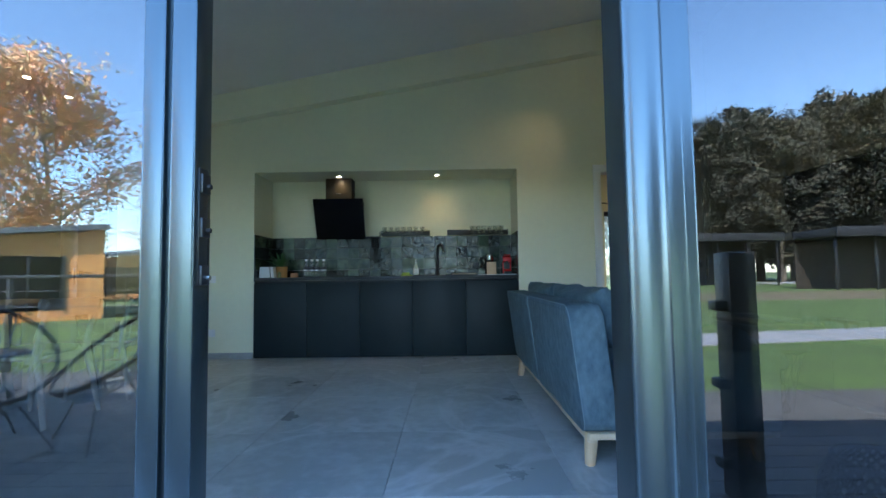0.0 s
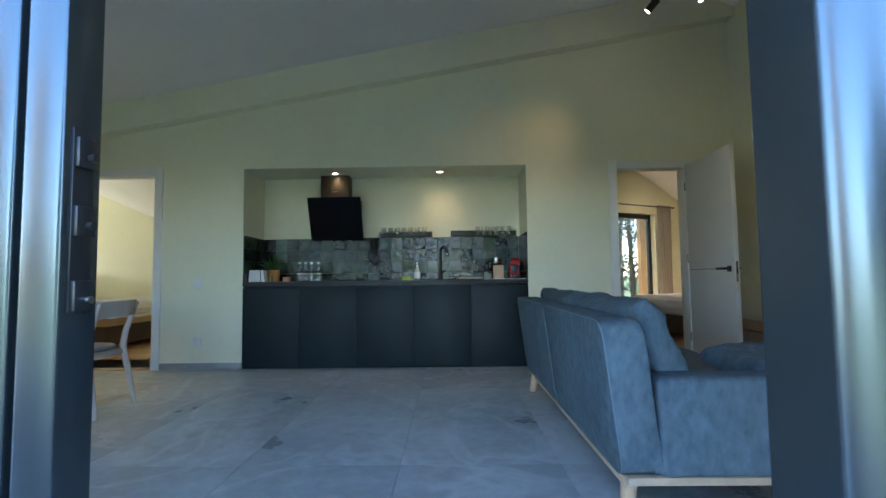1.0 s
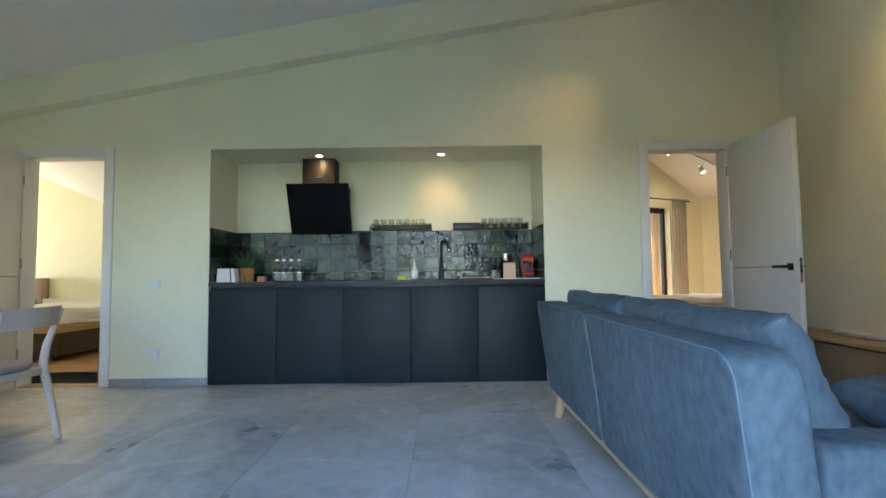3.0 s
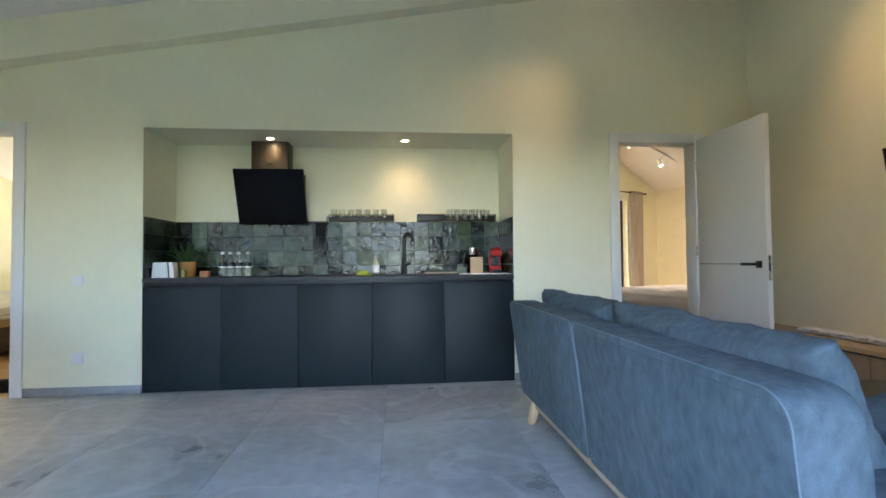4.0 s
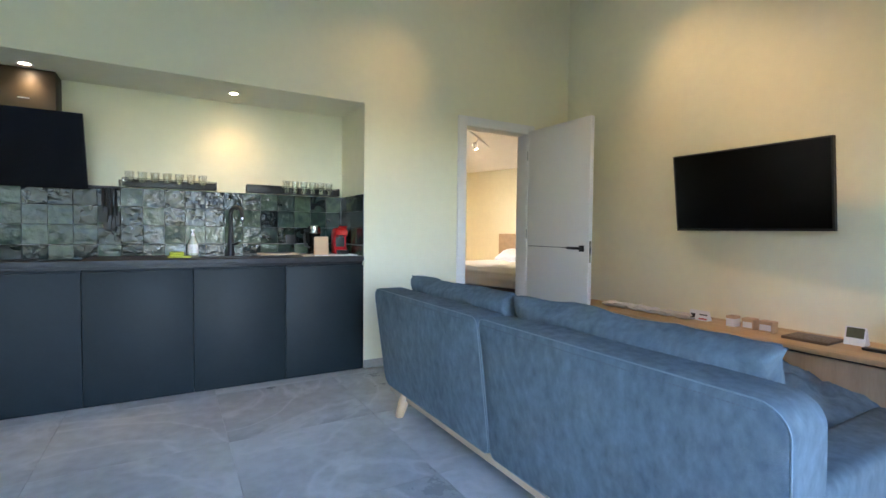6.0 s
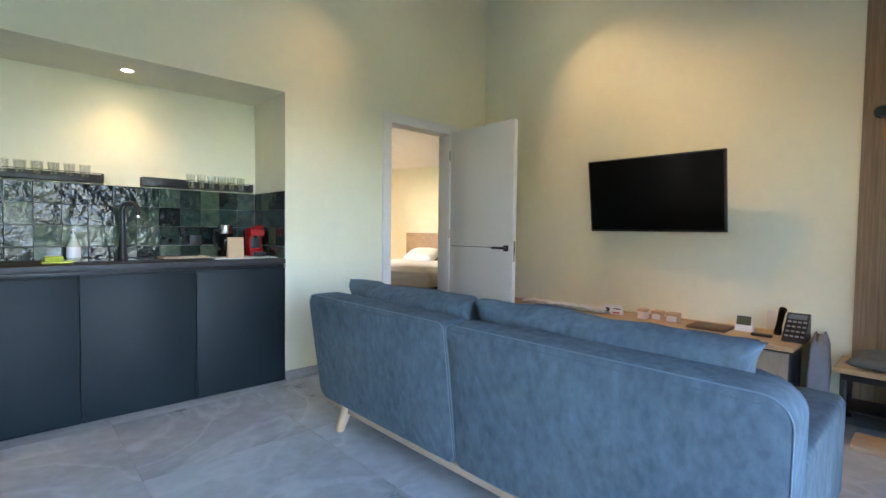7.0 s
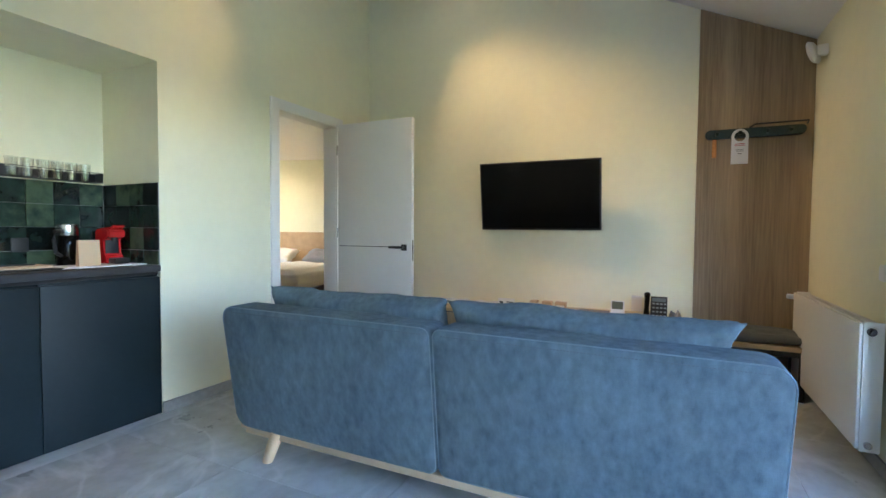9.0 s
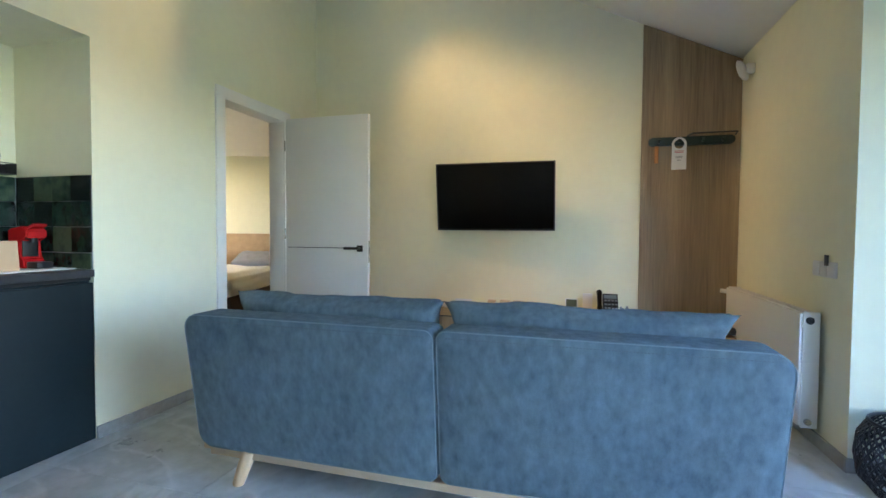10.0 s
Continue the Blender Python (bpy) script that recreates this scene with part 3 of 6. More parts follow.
def glass(x, y, z, h=0.105, r=0.031):
    bm = B()
    bm_lathe(bm, [(0.0, 0.0), (r * 0.78, 0.0), (r, h), (r - 0.002, h), (r * 0.74, 0.010), (0.0, 0.010)], (x, y, z), 20)
    g = solid("drinking_glass", bm, GLASSM, "clear drinking glass standing upside on a black rail", "glass", "drinking glasses")
    g.visible_shadow = False


rail_with_glasses(-0.87, -0.27, [-0.83 + 0.078 * k for k in range(7)])
rail_with_glasses(-0.05, 0.70, [0.26 + 0.072 * k for k in range(6)])
# hanging utensils on the left rail
ut = thing("utensil_set", (-0.94, 5.50, 1.15), "black kitchen utensils hanging from the rail", "utensils")
part("hook_bar", box((-1.08, 5.49, 1.385), (-0.88, YN - 0.001, 1.40), 0.002), BLACK, ut)
for k, x in enumerate((-0.985, -0.962, -0.940, -0.915)):
    bm = B()
    zl = (1.22, 1.17, 1.16, 1.19)[k]
    bm_tube(bm, [(x, 5.51, 1.395), (x, 5.495 + 0.012 * k, zl)], 0.009, 8)
    bm_box(bm, (x - 0.026, 5.490 + 0.012 * k, zl - 0.075), (x + 0.026, 5.500 + 0.012 * k, zl + 0.03), 0.005)
    part("utensil", bm, BLACK, ut)
bm = B()
bm_lathe(bm, [(0.0, 0.0), (0.03, 0.0), (0.034, 0.05), (0.032, 0.05)], (-0.865, 5.515, 1.40), 18)
solid("steel_cup", bm, CHROME, "small steel cup on the rail", "cup")

# things on the worktop
ZT = 0.9042
bm = B()
bm_prism(bm, [(-2.232, ZT), (-2.105, ZT), (-2.115, 1.03), (-2.222, 1.03)], 5.10, 5.115, "y")
bm_prism(bm, [(-2.10, ZT), (-2.065, ZT), (-2.08, 1.03), (-2.11, 1.03)], 5.12, 5.21, "y")
solid("tent_card", bm, PAPER, "white folded information card standing on the worktop", "card")
pot = thing("potted_plant", (-2.05, 5.33, ZT), "green leafy plant in an ochre pot on the worktop", "plant")
bm = B()
bm_lathe(bm, [(0.0, 0), (0.062, 0), (0.068, 0.13), (0.062, 0.13), (0.058, 0.115), (0, 0.115)], (-2.05, 5.33, ZT), 28)
part("pot", bm, mat("ochre_pot", (0.50, 0.25, 0.07), 0.6, scale=10), pot)
bm = B()
rng = random.Random(3)
for k in range(34):
    a, tilt, L = rng.uniform(0, 6.28), rng.uniform(0.25, 1.15), rng.uniform(0.12, 0.22)
    prev = None
    d = Vector((math.cos(a), math.sin(a), 0))
    sidev = Vector((-math.sin(a), math.cos(a), 0))
    base = Vector((-2.05, 5.33, ZT + 0.115)) + d * rng.uniform(0, 0.035)
    for j in range(5):
        f = j / 4
        c = base + d * (L * f * math.sin(tilt) * (0.6 + 0.4 * f)) + Vector((0, 0, L * (f * math.cos(tilt) + 0.25 * f * (1 - f))))
        w = 0.013 * (math.sin(math.pi * min(0.98, f * 0.9 + 0.1)))
        row = (bm.verts.new(c - sidev * w), bm.verts.new(c + Vector((0, 0, -0.004))), bm.verts.new(c + sidev * w))
        if prev:
            bm.faces.new((prev[0], prev[1], row[1], row[0]))
            bm.faces.new((prev[1], prev[2], row[2], row[1]))
        prev = row
part("foliage", bm, GREEN_LEAF, pot, "drooping green leaves")
bm = B()
bm_lathe(bm, [(0, 0), (0.020, 0), (0.021, 0.055), (0.014, 0.06), (0.014, 0.07), (0, 0.07)], (-2.03, 5.20, ZT), 18)
solid("spice_jar", bm, mat("olive_jar", (0.25, 0.24, 0.08), 0.3), "small olive-green jar beside the plant", "jar")
solid("small_box", box((-1.907, 5.22, ZT), (-1.835, 5.28, ZT + 0.05), 0.004), mat("terracotta_card", (0.48, 0.22, 0.10), 0.6), "small terracotta-coloured box on the worktop", "box")


def bottle(x, y):
    b = thing("water_bottle", (x, y, ZT), "clear plastic water bottle with a dark label", "bottle", "water bottles")
    bm = B()
    bm_lathe(bm, [(0, 0), (0.029, 0.0), (0.031, 0.01), (0.030, 0.085), (0.028, 0.10), (0.031, 0.115), (0.030, 0.145), (0.013, 0.178), (0.013, 0.19), (0.0, 0.19)], (x, y, ZT), 18)
    o = part("body", bm, GLASSM, b)
    o.visible_shadow = False
    bm = B()
    bm_lathe(bm, [(0.0308, 0.088), (0.0312, 0.09), (0.0312, 0.118), (0.0308, 0.12)], (x, y, ZT), 18)
    part("label", bm, BLACK, b, "dark paper label")
    bm = B()
    bm_lathe(bm, [(0.0315, 0.078), (0.0318, 0.079), (0.0318, 0.087), (0.0315, 0.088)], (x, y, ZT), 18)
    part("band", bm, PAPER, b)
    bm = B()
    bm_lathe(bm, [(0.0, 0.212), (0.015, 0.212), (0.016, 0.19), (0.0, 0.19)], (x, y, ZT), 18)
    part("cap", bm, PAPER, b, "white screw cap")


for x in (-1.722, -1.660, -1.598, -1.520):
    bottle(x, 5.22 + 0.04 * ((x * 37) % 1))

sp = thing("sponge_dish", (-0.52, 5.22, ZT), "yellow-green sponge on a small dish by the sink", "sponge")
part("dish", box((-0.60, 5.18, ZT), (-0.45, 5.26, ZT + 0.012), 0.004), mat("lime_dish", (0.45, 0.50, 0.05), 0.5), sp)
part("sponge", box((-0.585, 5.19, ZT + 0.0125), (-0.50, 5.25, ZT + 0.04), 0.006), mat("lime_sponge", (0.50, 0.58, 0.06), 0.9, bump=0.5, bump_scale=200), sp)
so = thing("soap_bottle", (-0.437, 5.40, ZT), "clear dish soap bottle with a white label and pump", "bottle")
bm = B()
bm_lathe(bm, [(0, 0), (0.034, 0), (0.036, 0.02), (0.033, 0.09), (0.018, 0.135), (0.013, 0.15), (0, 0.15)], (-0.437, 5.40, ZT), 20)
part("body", bm, mat("pale_soap", (0.60, 0.64, 0.52), 0.2, scale=8), so)
bm = B()
bm_lathe(bm, [(0.0362, 0.022), (0.0368, 0.025), (0.0348, 0.085), (0.034, 0.088)], (-0.437, 5.40, ZT), 20)
part("label", bm, PAPER, so, "white paper label")
bm = B()
bm_lathe(bm, [(0.014, 0.15), (0.014, 0.168), (0.005, 0.17), (0.005, 0.19), (0, 0.19)], (-0.437, 5.40, ZT), 14)
bm_box(bm, (-0.449, 5.365, ZT + 0.188), (-0.425, 5.412, ZT + 0.20), 0.003)
part("pump", bm, PLASTIC, so)
cb = thing("chopping_board", (0.12, 5.24, ZT), "wooden chopping board with a knife on it", "chopping board")
part("board", box((0.0, 5.15, 0.9136), (0.28, 5.33, 0.927), 0.004), BEECHX, cb)
part("knife", box((0.03, 5.22, 0.9271), (0.23, 5.236, 0.935), 0.003), BLACK, cb, "black-handled knife")
solid("tray_mat", box((0.29, 5.10, ZT), (0.735, 5.34, ZT + 0.006), 0.002), PAPER, "white paper tray mat under the coffee things", "mat")
ket = thing("coffee_maker", (0.455, 5.38, ZT), "black and steel coffee maker on the worktop", "coffee maker")
bm = B()
bm_lathe(bm, [(0, 0), (0.052, 0), (0.055, 0.01), (0.052, 0.17), (0.050, 0.175), (0, 0.175)], (0.455, 5.38, ZT), 24)
part("jug", bm, BLACKGLOSS, ket)
bm = B()
bm_lathe(bm, [(0.0505, 0.175), (0.052, 0.18), (0.050, 0.235), (0.046, 0.24), (0, 0.24)], (0.455, 5.38, ZT), 24)
part("lid", bm, CHROME, ket, "brushed steel lid")
bm = B()
bm_tube(bm, [(0.405, 5.35, ZT + 0.20), (0.365, 5.325, ZT + 0.20), (0.357, 5.32, ZT + 0.15), (0.370, 5.33, ZT + 0.08), (0.407, 5.352, ZT + 0.06)], 0.010, 8)
part("handle", bm, BLACK, ket)
bm = B()
bm_prism(bm, [(5.168, ZT + 0.006), (5.205, ZT + 0.006), (5.192, 1.055), (5.180, 1.055)], 0.405, 0.515, "x")
solid("menu_stand", bm, KRAFT, "small kraft-brown menu card stand", "card stand")
red = thing("capsule_machine", (0.655, 5.34, ZT), "glossy red capsule coffee machine", "coffee machine")
bm = B()
bm_prism(bm, [(y_ - 0.02, ZT + z_) for y_, z_ in ((5.42, 0.0062), (5.30, 0.0062), (5.30, 0.05), (5.335, 0.06), (5.345, 0.15), (5.28, 0.165), (5.28, 0.205), (5.32, 0.225), (5.42, 0.21))], 0.605, 0.705, "x")
bmesh.ops.bevel(bm, geom=bm.edges[:], offset=0.008, segments=2, affect="EDGES")
part("shell", bm, RED, red)
part("drip_tray", box((0.615, 5.205, ZT + 0.0062), (0.695, 5.282, ZT + 0.04), 0.006), BLACK, red)
bm = B()
bm_tube(bm, [(0.655, 5.29, ZT + 0.165), (0.655, 5.29, ZT + 0.14)], 0.016, 14)
part("nozzle", bm, BLACK, red)
part("front_plate", box((0.618, 5.3105, ZT + 0.06), (0.692, 5.318, ZT + 0.148), 0.003), BLACK, red, "black brew recess")
part("tank", box((0.61, 5.402, ZT + 0.0062), (0.70, 5.46, ZT + 0.20), 0.01), BLACKGLOSS, red, "dark water tank")
bm = B()
bm_tube(bm, [(0.625, 5.28, ZT + 0.215), (0.625, 5.245, ZT + 0.23), (0.685, 5.245, ZT + 0.23), (0.685, 5.28, ZT + 0.215)], 0.008, 8)
part("lever", bm, RED, red)
sk = thing("wall_socket", (0.30, YN, 1.02), "black socket on the tiled splashback", "socket")
part("plate", box((0.26, YN - 0.020, 0.985), (0.34, YN - 0.0095, 1.065), 0.003), BLACK, sk)


def plate_switch(name, x, z, w, h, label, cat):
    s = thing(name, (x, YK, z), label, cat)
    part("plate", box((x - w / 2, YK - 0.009, z - h / 2), (x + w / 2, YK + 0.0005, z + h / 2), 0.003), PLASTIC, s)
    return s


s = plate_switch("light_switch", -2.72, 0.895, 0.082, 0.082, "white square light switch on the wall", "switch")
part("rocker", box((-2.748, YK - 0.014, 0.867), (-2.692, YK - 0.0091, 0.923), 0.002), PLASTIC, s)
s = plate_switch("power_socket", -2.72, 0.29, 0.082, 0.082, "white round-well power socket on the wall", "socket")
bm = B()
bm_lathe(bm, [(0.026, 0.0), (0.024, 0.003), (0.019, 0.004), (0.018, 0.0), (0.0, 0.0)], (0, 0, 0), 24)
bmesh.ops.rotate(bm, verts=bm.verts[:], matrix=Euler((radians(90), 0, 0)).to_matrix())
bmesh.ops.translate(bm, verts=bm.verts[:], vec=(-2.72, YK - 0.0091, 0.29))
part("well", bm, PLASTIC, s)

# ---- sofa ----
STITCH = mat("blue_grey_thread", (0.10, 0.135, 0.165), 0.9, scale=60)
sofa = thing("sofa", (1.0, 3.0, 0), "blue-grey velour sofa with pale wooden frame, seen from its back", "sofa")
SY0, SY1, SG_ = 1.92, 4.185, 3.055


PANEL_H = 0.082    # half thickness of the back panels


def rounded_loop(y0, y1, z0, z1, ra, rb, inset):
    """Rounded rectangle in y and z; ra rounds the y0 end, rb the y1 end."""
    y0, y1, z0, z1 = y0 + inset, y1 - inset, z0 + inset, z1 - inset
    ra, rb = max(0.012, ra - inset), max(0.012, rb - inset)
    pts = []
    for cy, cz, r, a0 in ((y0 + ra, z0 + ra, ra, 180), (y1 - rb, z0 + rb, rb, 270), (y1 - rb, z1 - rb, rb, 0), (y0 + ra, z1 - ra, ra, 90)):
        pts += [(cy + r * math.cos(radians(a0 + 15 * k)), cz + r * math.sin(radians(a0 + 15 * k))) for k in range(7)]
    out = []
    for i, p in enumerate(pts):
        q = pts[(i + 1) % len(pts)]
        n = 14 if i % 7 == 6 else 1
        out += [(p[0] + (q[0] - p[0]) * k / n, p[1] + (q[1] - p[1]) * k / n) for k in range(n)]
    return out


def sofa_panel(y0, y1, ra, rb):
    """Leaning padded back panel: rounded corners, a seam near its edge, softly bulged faces."""
    bm = B()
    h = PANEL_H
    rings = []
    for inset, x in ((0.27, -h - 0.016), (0.20, -h - 0.015), (0.12, -h - 0.012), (0.06, -h - 0.007), (0.025, -h - 0.003), (0.010, -h - 0.0005), (0.003, -h + 0.004), (0.0, -h + 0.012),
                     (0.0, 0.0), (0.0, h - 0.012), (0.003, h - 0.004), (0.010, h - 0.0005), (0.025, h + 0.001), (0.12, h + 0.006), (0.27, h + 0.008)):
        row = []
        for y, z in rounded_loop(y0, y1, 0.0, 0.60, ra, rb, inset):
            n3 = noise.noise(Vector((x * 4, y * 3.0, z * 5)))
            n4 = noise.noise(Vector((x * 9, y * 11.0, z * 13)))
            out = -1 if y > (y0 + y1) / 2 else 1
            far = ra > 0.05 and out > 0 or rb > 0.05 and out < 0
            taper = out * 0.018 * (1 - z / 0.6) if far and inset < 0.1 else 0
            row.append(bm.verts.new((0.667 + x - 0.075 * (z / 0.60) + 0.005 * n3 + 0.0018 * n4, y + taper, 0.150 + z * 1.01 + 0.005 * n3)))
        rings.append(row)
    for p, q in zip(rings, rings[1:]):
        for k in range(len(p)):
            bm.faces.new((p[k], p[(k + 1) % len(p)], q[(k + 1) % len(p)], q[k]))
    bm.faces.new(rings[0])
    bm.faces.new(rings[-1])
    return bm


for y0, y1, ra, rb in ((SY0, SG_ - 0.003, 0.075, 0.04), (SG_ + 0.003, SY1, 0.04, 0.07)):
    part("back_panel", sofa_panel(y0, y1, ra, rb), FABRIC, sofa, "padded velour back panel", 42)
part("seat_base", box((0.70, SY0 + 0.02, 0.165), (1.46, SY1 - 0.02, 0.30), 0.02), FABRIC, sofa)
for y0, y1 in ((SY0 + 0.17, SG_ - 0.003), (SG_ + 0.003, SY1 - 0.17)):
    part("seat_cushion", box((0.76, y0, 0.30), (1.50, y1, 0.445), 0.04, 4), FABRIC, sofa)
for y0, y1 in ((SY0 + 0.012, SY0 + 0.172), (SY1 - 0.165, SY1 - 0.005)):
    part("armrest", box((0.728, y0, 0.155), (1.50, y1, 0.535), 0.03, 4), FABRIC, sofa, "low padded armrest")
def panel_x(z):
    return 0.667 - 0.075 * (z - 0.150) / 0.606
for y0, y1, ra, rb in ((SY0, SG_ - 0.003, 0.075, 0.04), (SG_ + 0.003, SY1, 0.04, 0.07)):
    bm = B()
    loop = []
    for y, z in rounded_loop(y0, y1, 0.0, 0.60, ra, rb, 0.004):
        out = -1 if y > (y0 + y1) / 2 else 1
        far = ra > 0.05 and out > 0 or rb > 0.05 and out < 0
        loop.append((0.667 - PANEL_H + 0.001 - 0.075 * z / 0.60, y + (out * 0.018 * (1 - z / 0.6) if far else 0), 0.150 + z * 1.01))
    bm_tube(bm, loop, 0.0024, 6, closed=True)
    part("piping", bm, PIPING, sofa, "pale piping along the panel edge")
for y0, y1 in ((SY0 + 0.07, SG_ - 0.04), (SG_ + 0.04, SY1 - 0.07)):
    bm = B()
    n = int((y1 - y0) / 0.011)
    for k in range(n):
        ya = y0 + (y1 - y0) * k / n
        bm_box(bm, (panel_x(0.728) - PANEL_H - 0.006, ya, 0.7265), (panel_x(0.728) - PANEL_H + 0.002, ya + 0.007, 0.7295))
    part("stitching", bm, STITCH, sofa, "line of stitches along the top edge")
rail = B()
bm_box(rail, (0.598, SY0 + 0.03, 0.112), (0.640, SY1 - 0.06, 0.146), 0.004)
bm_box(rail, (0.655, SY0 + 0.05, 0.120), (0.695, SY1 - 0.06, 0.148), 0.004)
bm_box(rail, (1.40, SY0 + 0.05, 0.128), (1.44, SY1 - 0.06, 0.160), 0.004)
bm_box(rail, (0.60, SY0 + 0.012, 0.132), (1.47, SY0 + 0.05, 0.162), 0.004)
bm_box(rail, (0.60, SY1 - 0.06, 0.132), (1.47, SY1 - 0.022, 0.162), 0.004)
part("base_rail", rail, BEECHX, sofa, "pale wooden base rail")
for x, y, dx, dy in ((0.625, SY0 + 0.075, -0.012, -0.005), (0.612, 3.925, -0.020, 0.048), (1.40, SY0 + 0.10, 0.03, -0.0), (1.40, SY1 - 0.10, 0.03, 0.02)):
    bm = B()
    bm_tube(bm, [(x, y, 0.150), (x + dx * 0.5, y + dy * 0.5, 0.08), (x + dx, y + dy, 0.004), (x + dx, y + dy, 0.0)], [0.032, 0.030, 0.025, 0.022], 18)
    part("leg", bm, BEECH, sofa, "turned beech leg")
for k, (yc, L) in enumerate(((3.572, 1.0), (2.548, 1.06))):
    bm = B()
    bm_cushion(bm, (0.52, L, 0.19), (0.825, yc, 0.600), (0, 64, 0), power=3.2, pinch=0.30, puff=0.017, seed=k, n=44)
    solid("back_pillow", bm, FABRIC, "blue-grey velour back cushion leaning on the sofa", "cushion", "sofa cushions", angle=80)
bm = B()
bm_cushion(bm, (0.46, 0.46, 0.16), (1.40, 2.27, 0.490), (14, 0, 8), pinch=0.4, puff=0.012, seed=5, n=24)
solid("throw_pillow", bm, FABRIC, "blue-grey throw cushion lying against the armrest", "cushion", "sofa cushions", angle=80)

# ---- television wall ----
tv = thing("television", (3.0, 3.25, 1.42), "black flat television tilted forward on a wall mount", "television")
def tilt(y, z, depth=0.0):
    """A point on the leaning screen plane; depth goes back into the set."""
    return (2.848 + (1.71 - z) / 0.575 * 0.082 + depth + (3.76 - y) * 0.02, y, z)
def slab(y0, y1, z0, z1, d0, d1):
    bm = B()
    vs = [bm.verts.new(tilt(y, z, d)) for d in (d0, d1) for y, z in ((y0, z0), (y1, z0), (y1, z1), (y0, z1))]
    for q in ((0, 1, 2, 3), (7, 6, 5, 4), (0, 4, 5, 1), (1, 5, 6, 2), (2, 6, 7, 3), (3, 7, 4, 0)):
        bm.faces.new([vs[i] for i in q])
    return bm
part("bezel", slab(2.745, 3.768, 1.134, 1.712, 0.0, 0.035), BLACK, tv)
part("screen", slab(2.757, 3.756, 1.150, 1.702, -0.0015, -0.0005), SCREEN, tv)
part("housing", slab(2.95, 3.55, 1.18, 1.55, 0.035, 0.07), BLACK, tv)
part("wall_mount", box((2.93, 3.13, 1.30), (xtv(3.25) + 0.004, 3.38, 1.56), 0.004), BLACK, tv)
part("badge", slab(3.24, 3.28, 1.136, 1.144, -0.003, -0.0016), CHROME, tv)

side = thing("sideboard", (2.8, 3.3, 0), "low oak-topped sideboard along the television wall", "sideboard")
SZ, SX = 0.470, 2.54
part("top", box((SX, 2.27, SZ - 0.03), (xtv(4.96) - 0.001, 4.96, SZ), 0.003), OAK, side)
bm = B()
bm_prism(bm, [(xtv(4.96) - 0.0005, 4.96), (xtv(2.27) - 0.001, 2.27), (xtv(4.96) - 0.0005, 2.27)], SZ - 0.028, SZ - 0.001)
part("scribe_strip", bm, OAK, side)
OAKV = wood_mat("greyed_oak_front", (0.36, 0.27, 0.18), (0.26, 0.19, 0.12), "z", 3, 0.55)
part("body", box((SX + 0.025, 2.29, 0.07), (2.92, 4.94, SZ - 0.04), 0.003), BLACK, side)
for k in range(4):
    y0 = 2.29 + 0.6625 * k
    part("drawer_front", box((SX + 0.005, y0 + 0.002, 0.075), (SX + 0.0245, y0 + 0.66, SZ - 0.042), 0.002), OAKV, side)
part("plinth", box((SX + 0.06, 2.31, 0.0), (2.90, 4.92, 0.07)), BLACK, side)
for k in range(6):
    y = 4.28 - 0.135 * k
    bm = B()
    bm_lathe(bm, [(0, 0.0), (0.055, 0.0), (0.085, 0.012), (0.088, 0.018), (0.084, 0.018), (0.05, 0.008), (0, 0.008)], (2.80, y, SZ + 0.0005), 26)
    pl = solid("plate", bm, PLASTIC, "white china plate laid out on the sideboard", "plate", "plates on the sideboard")
    bm = B()
    bm_cushion(bm, (0.13, 0.12, 0.016), (2.80, y, SZ + 0.027), (0, 0, 20 * k), pinch=0.1, puff=0.006, seed=k, n=8)
    solid("napkin", bm, LINEN, "folded white napkin on a plate", "napkin", "napkins", angle=80)


def standing_card(y, w, h, name, label, cat):
    c = thing(name, (2.82, y, SZ), label, cat)
    bm = B()
    vs = [bm.verts.new(q) for q in ((2.80, y - w / 2, SZ), (2.80, y + w / 2, SZ), (2.822, y + w / 2, SZ + h), (2.822, y - w / 2, SZ + h), (2.86, y - w / 2, SZ), (2.86, y + w / 2, SZ))]
    for q in ((0, 1, 2, 3), (3, 2, 5, 4), (0, 3, 4), (1, 5, 2), (0, 4, 5, 1)):
        bm.faces.new([vs[i] for i in q])
    part("card", bm, PAPER, c)
    return c


c = standing_card(3.50, 0.145, 0.072, "sign_card", "white folded sign card with dark and red print", "card")
REDINK = mat("red_ink", (0.55, 0.03, 0.04), 0.7)
for y0, y1, z0, z1, m in ((3.435, 3.495, 0.508, 0.516, BLACK), (3.435, 3.495, 0.478, 0.488, REDINK), (3.525, 3.56, 0.475, 0.515, BLACK)):
    dx = lambda z: 2.80 + (z - SZ) * 0.022 / 0.072 - 0.0012
    bm = B()
    vs = [bm.verts.new((dx(z), y, z)) for y, z in ((y0, z0), (y1, z0), (y1, z1), (y0, z1))]
    bm.faces.new(vs)
    part("print_bar", bm, m, c)
for k, (y, w) in enumerate(((3.25, 0.06), (3.14, 0.075), (3.03, 0.085))):
    m = thing("tea_box", (2.80, y, SZ), "small kraft and white cube box on the sideboard", "box", "cube boxes")
    part("carton", box((2.77, y - w / 2, SZ + 0.0003), (2.84, y + w / 2, SZ + 0.072), 0.003), KRAFT if k else PAPER, m)
    part("lid", box((2.768, y - w / 2 - 0.001, SZ + 0.055), (2.842, y + w / 2 + 0.001, SZ + 0.074), 0.003), KRAFT, m)
    if k:
        part("front_label", box((2.7685, y - w / 2 + 0.008, SZ + 0.012), (2.7698, y + w / 2 - 0.008, SZ + 0.05)), PAPER, m)
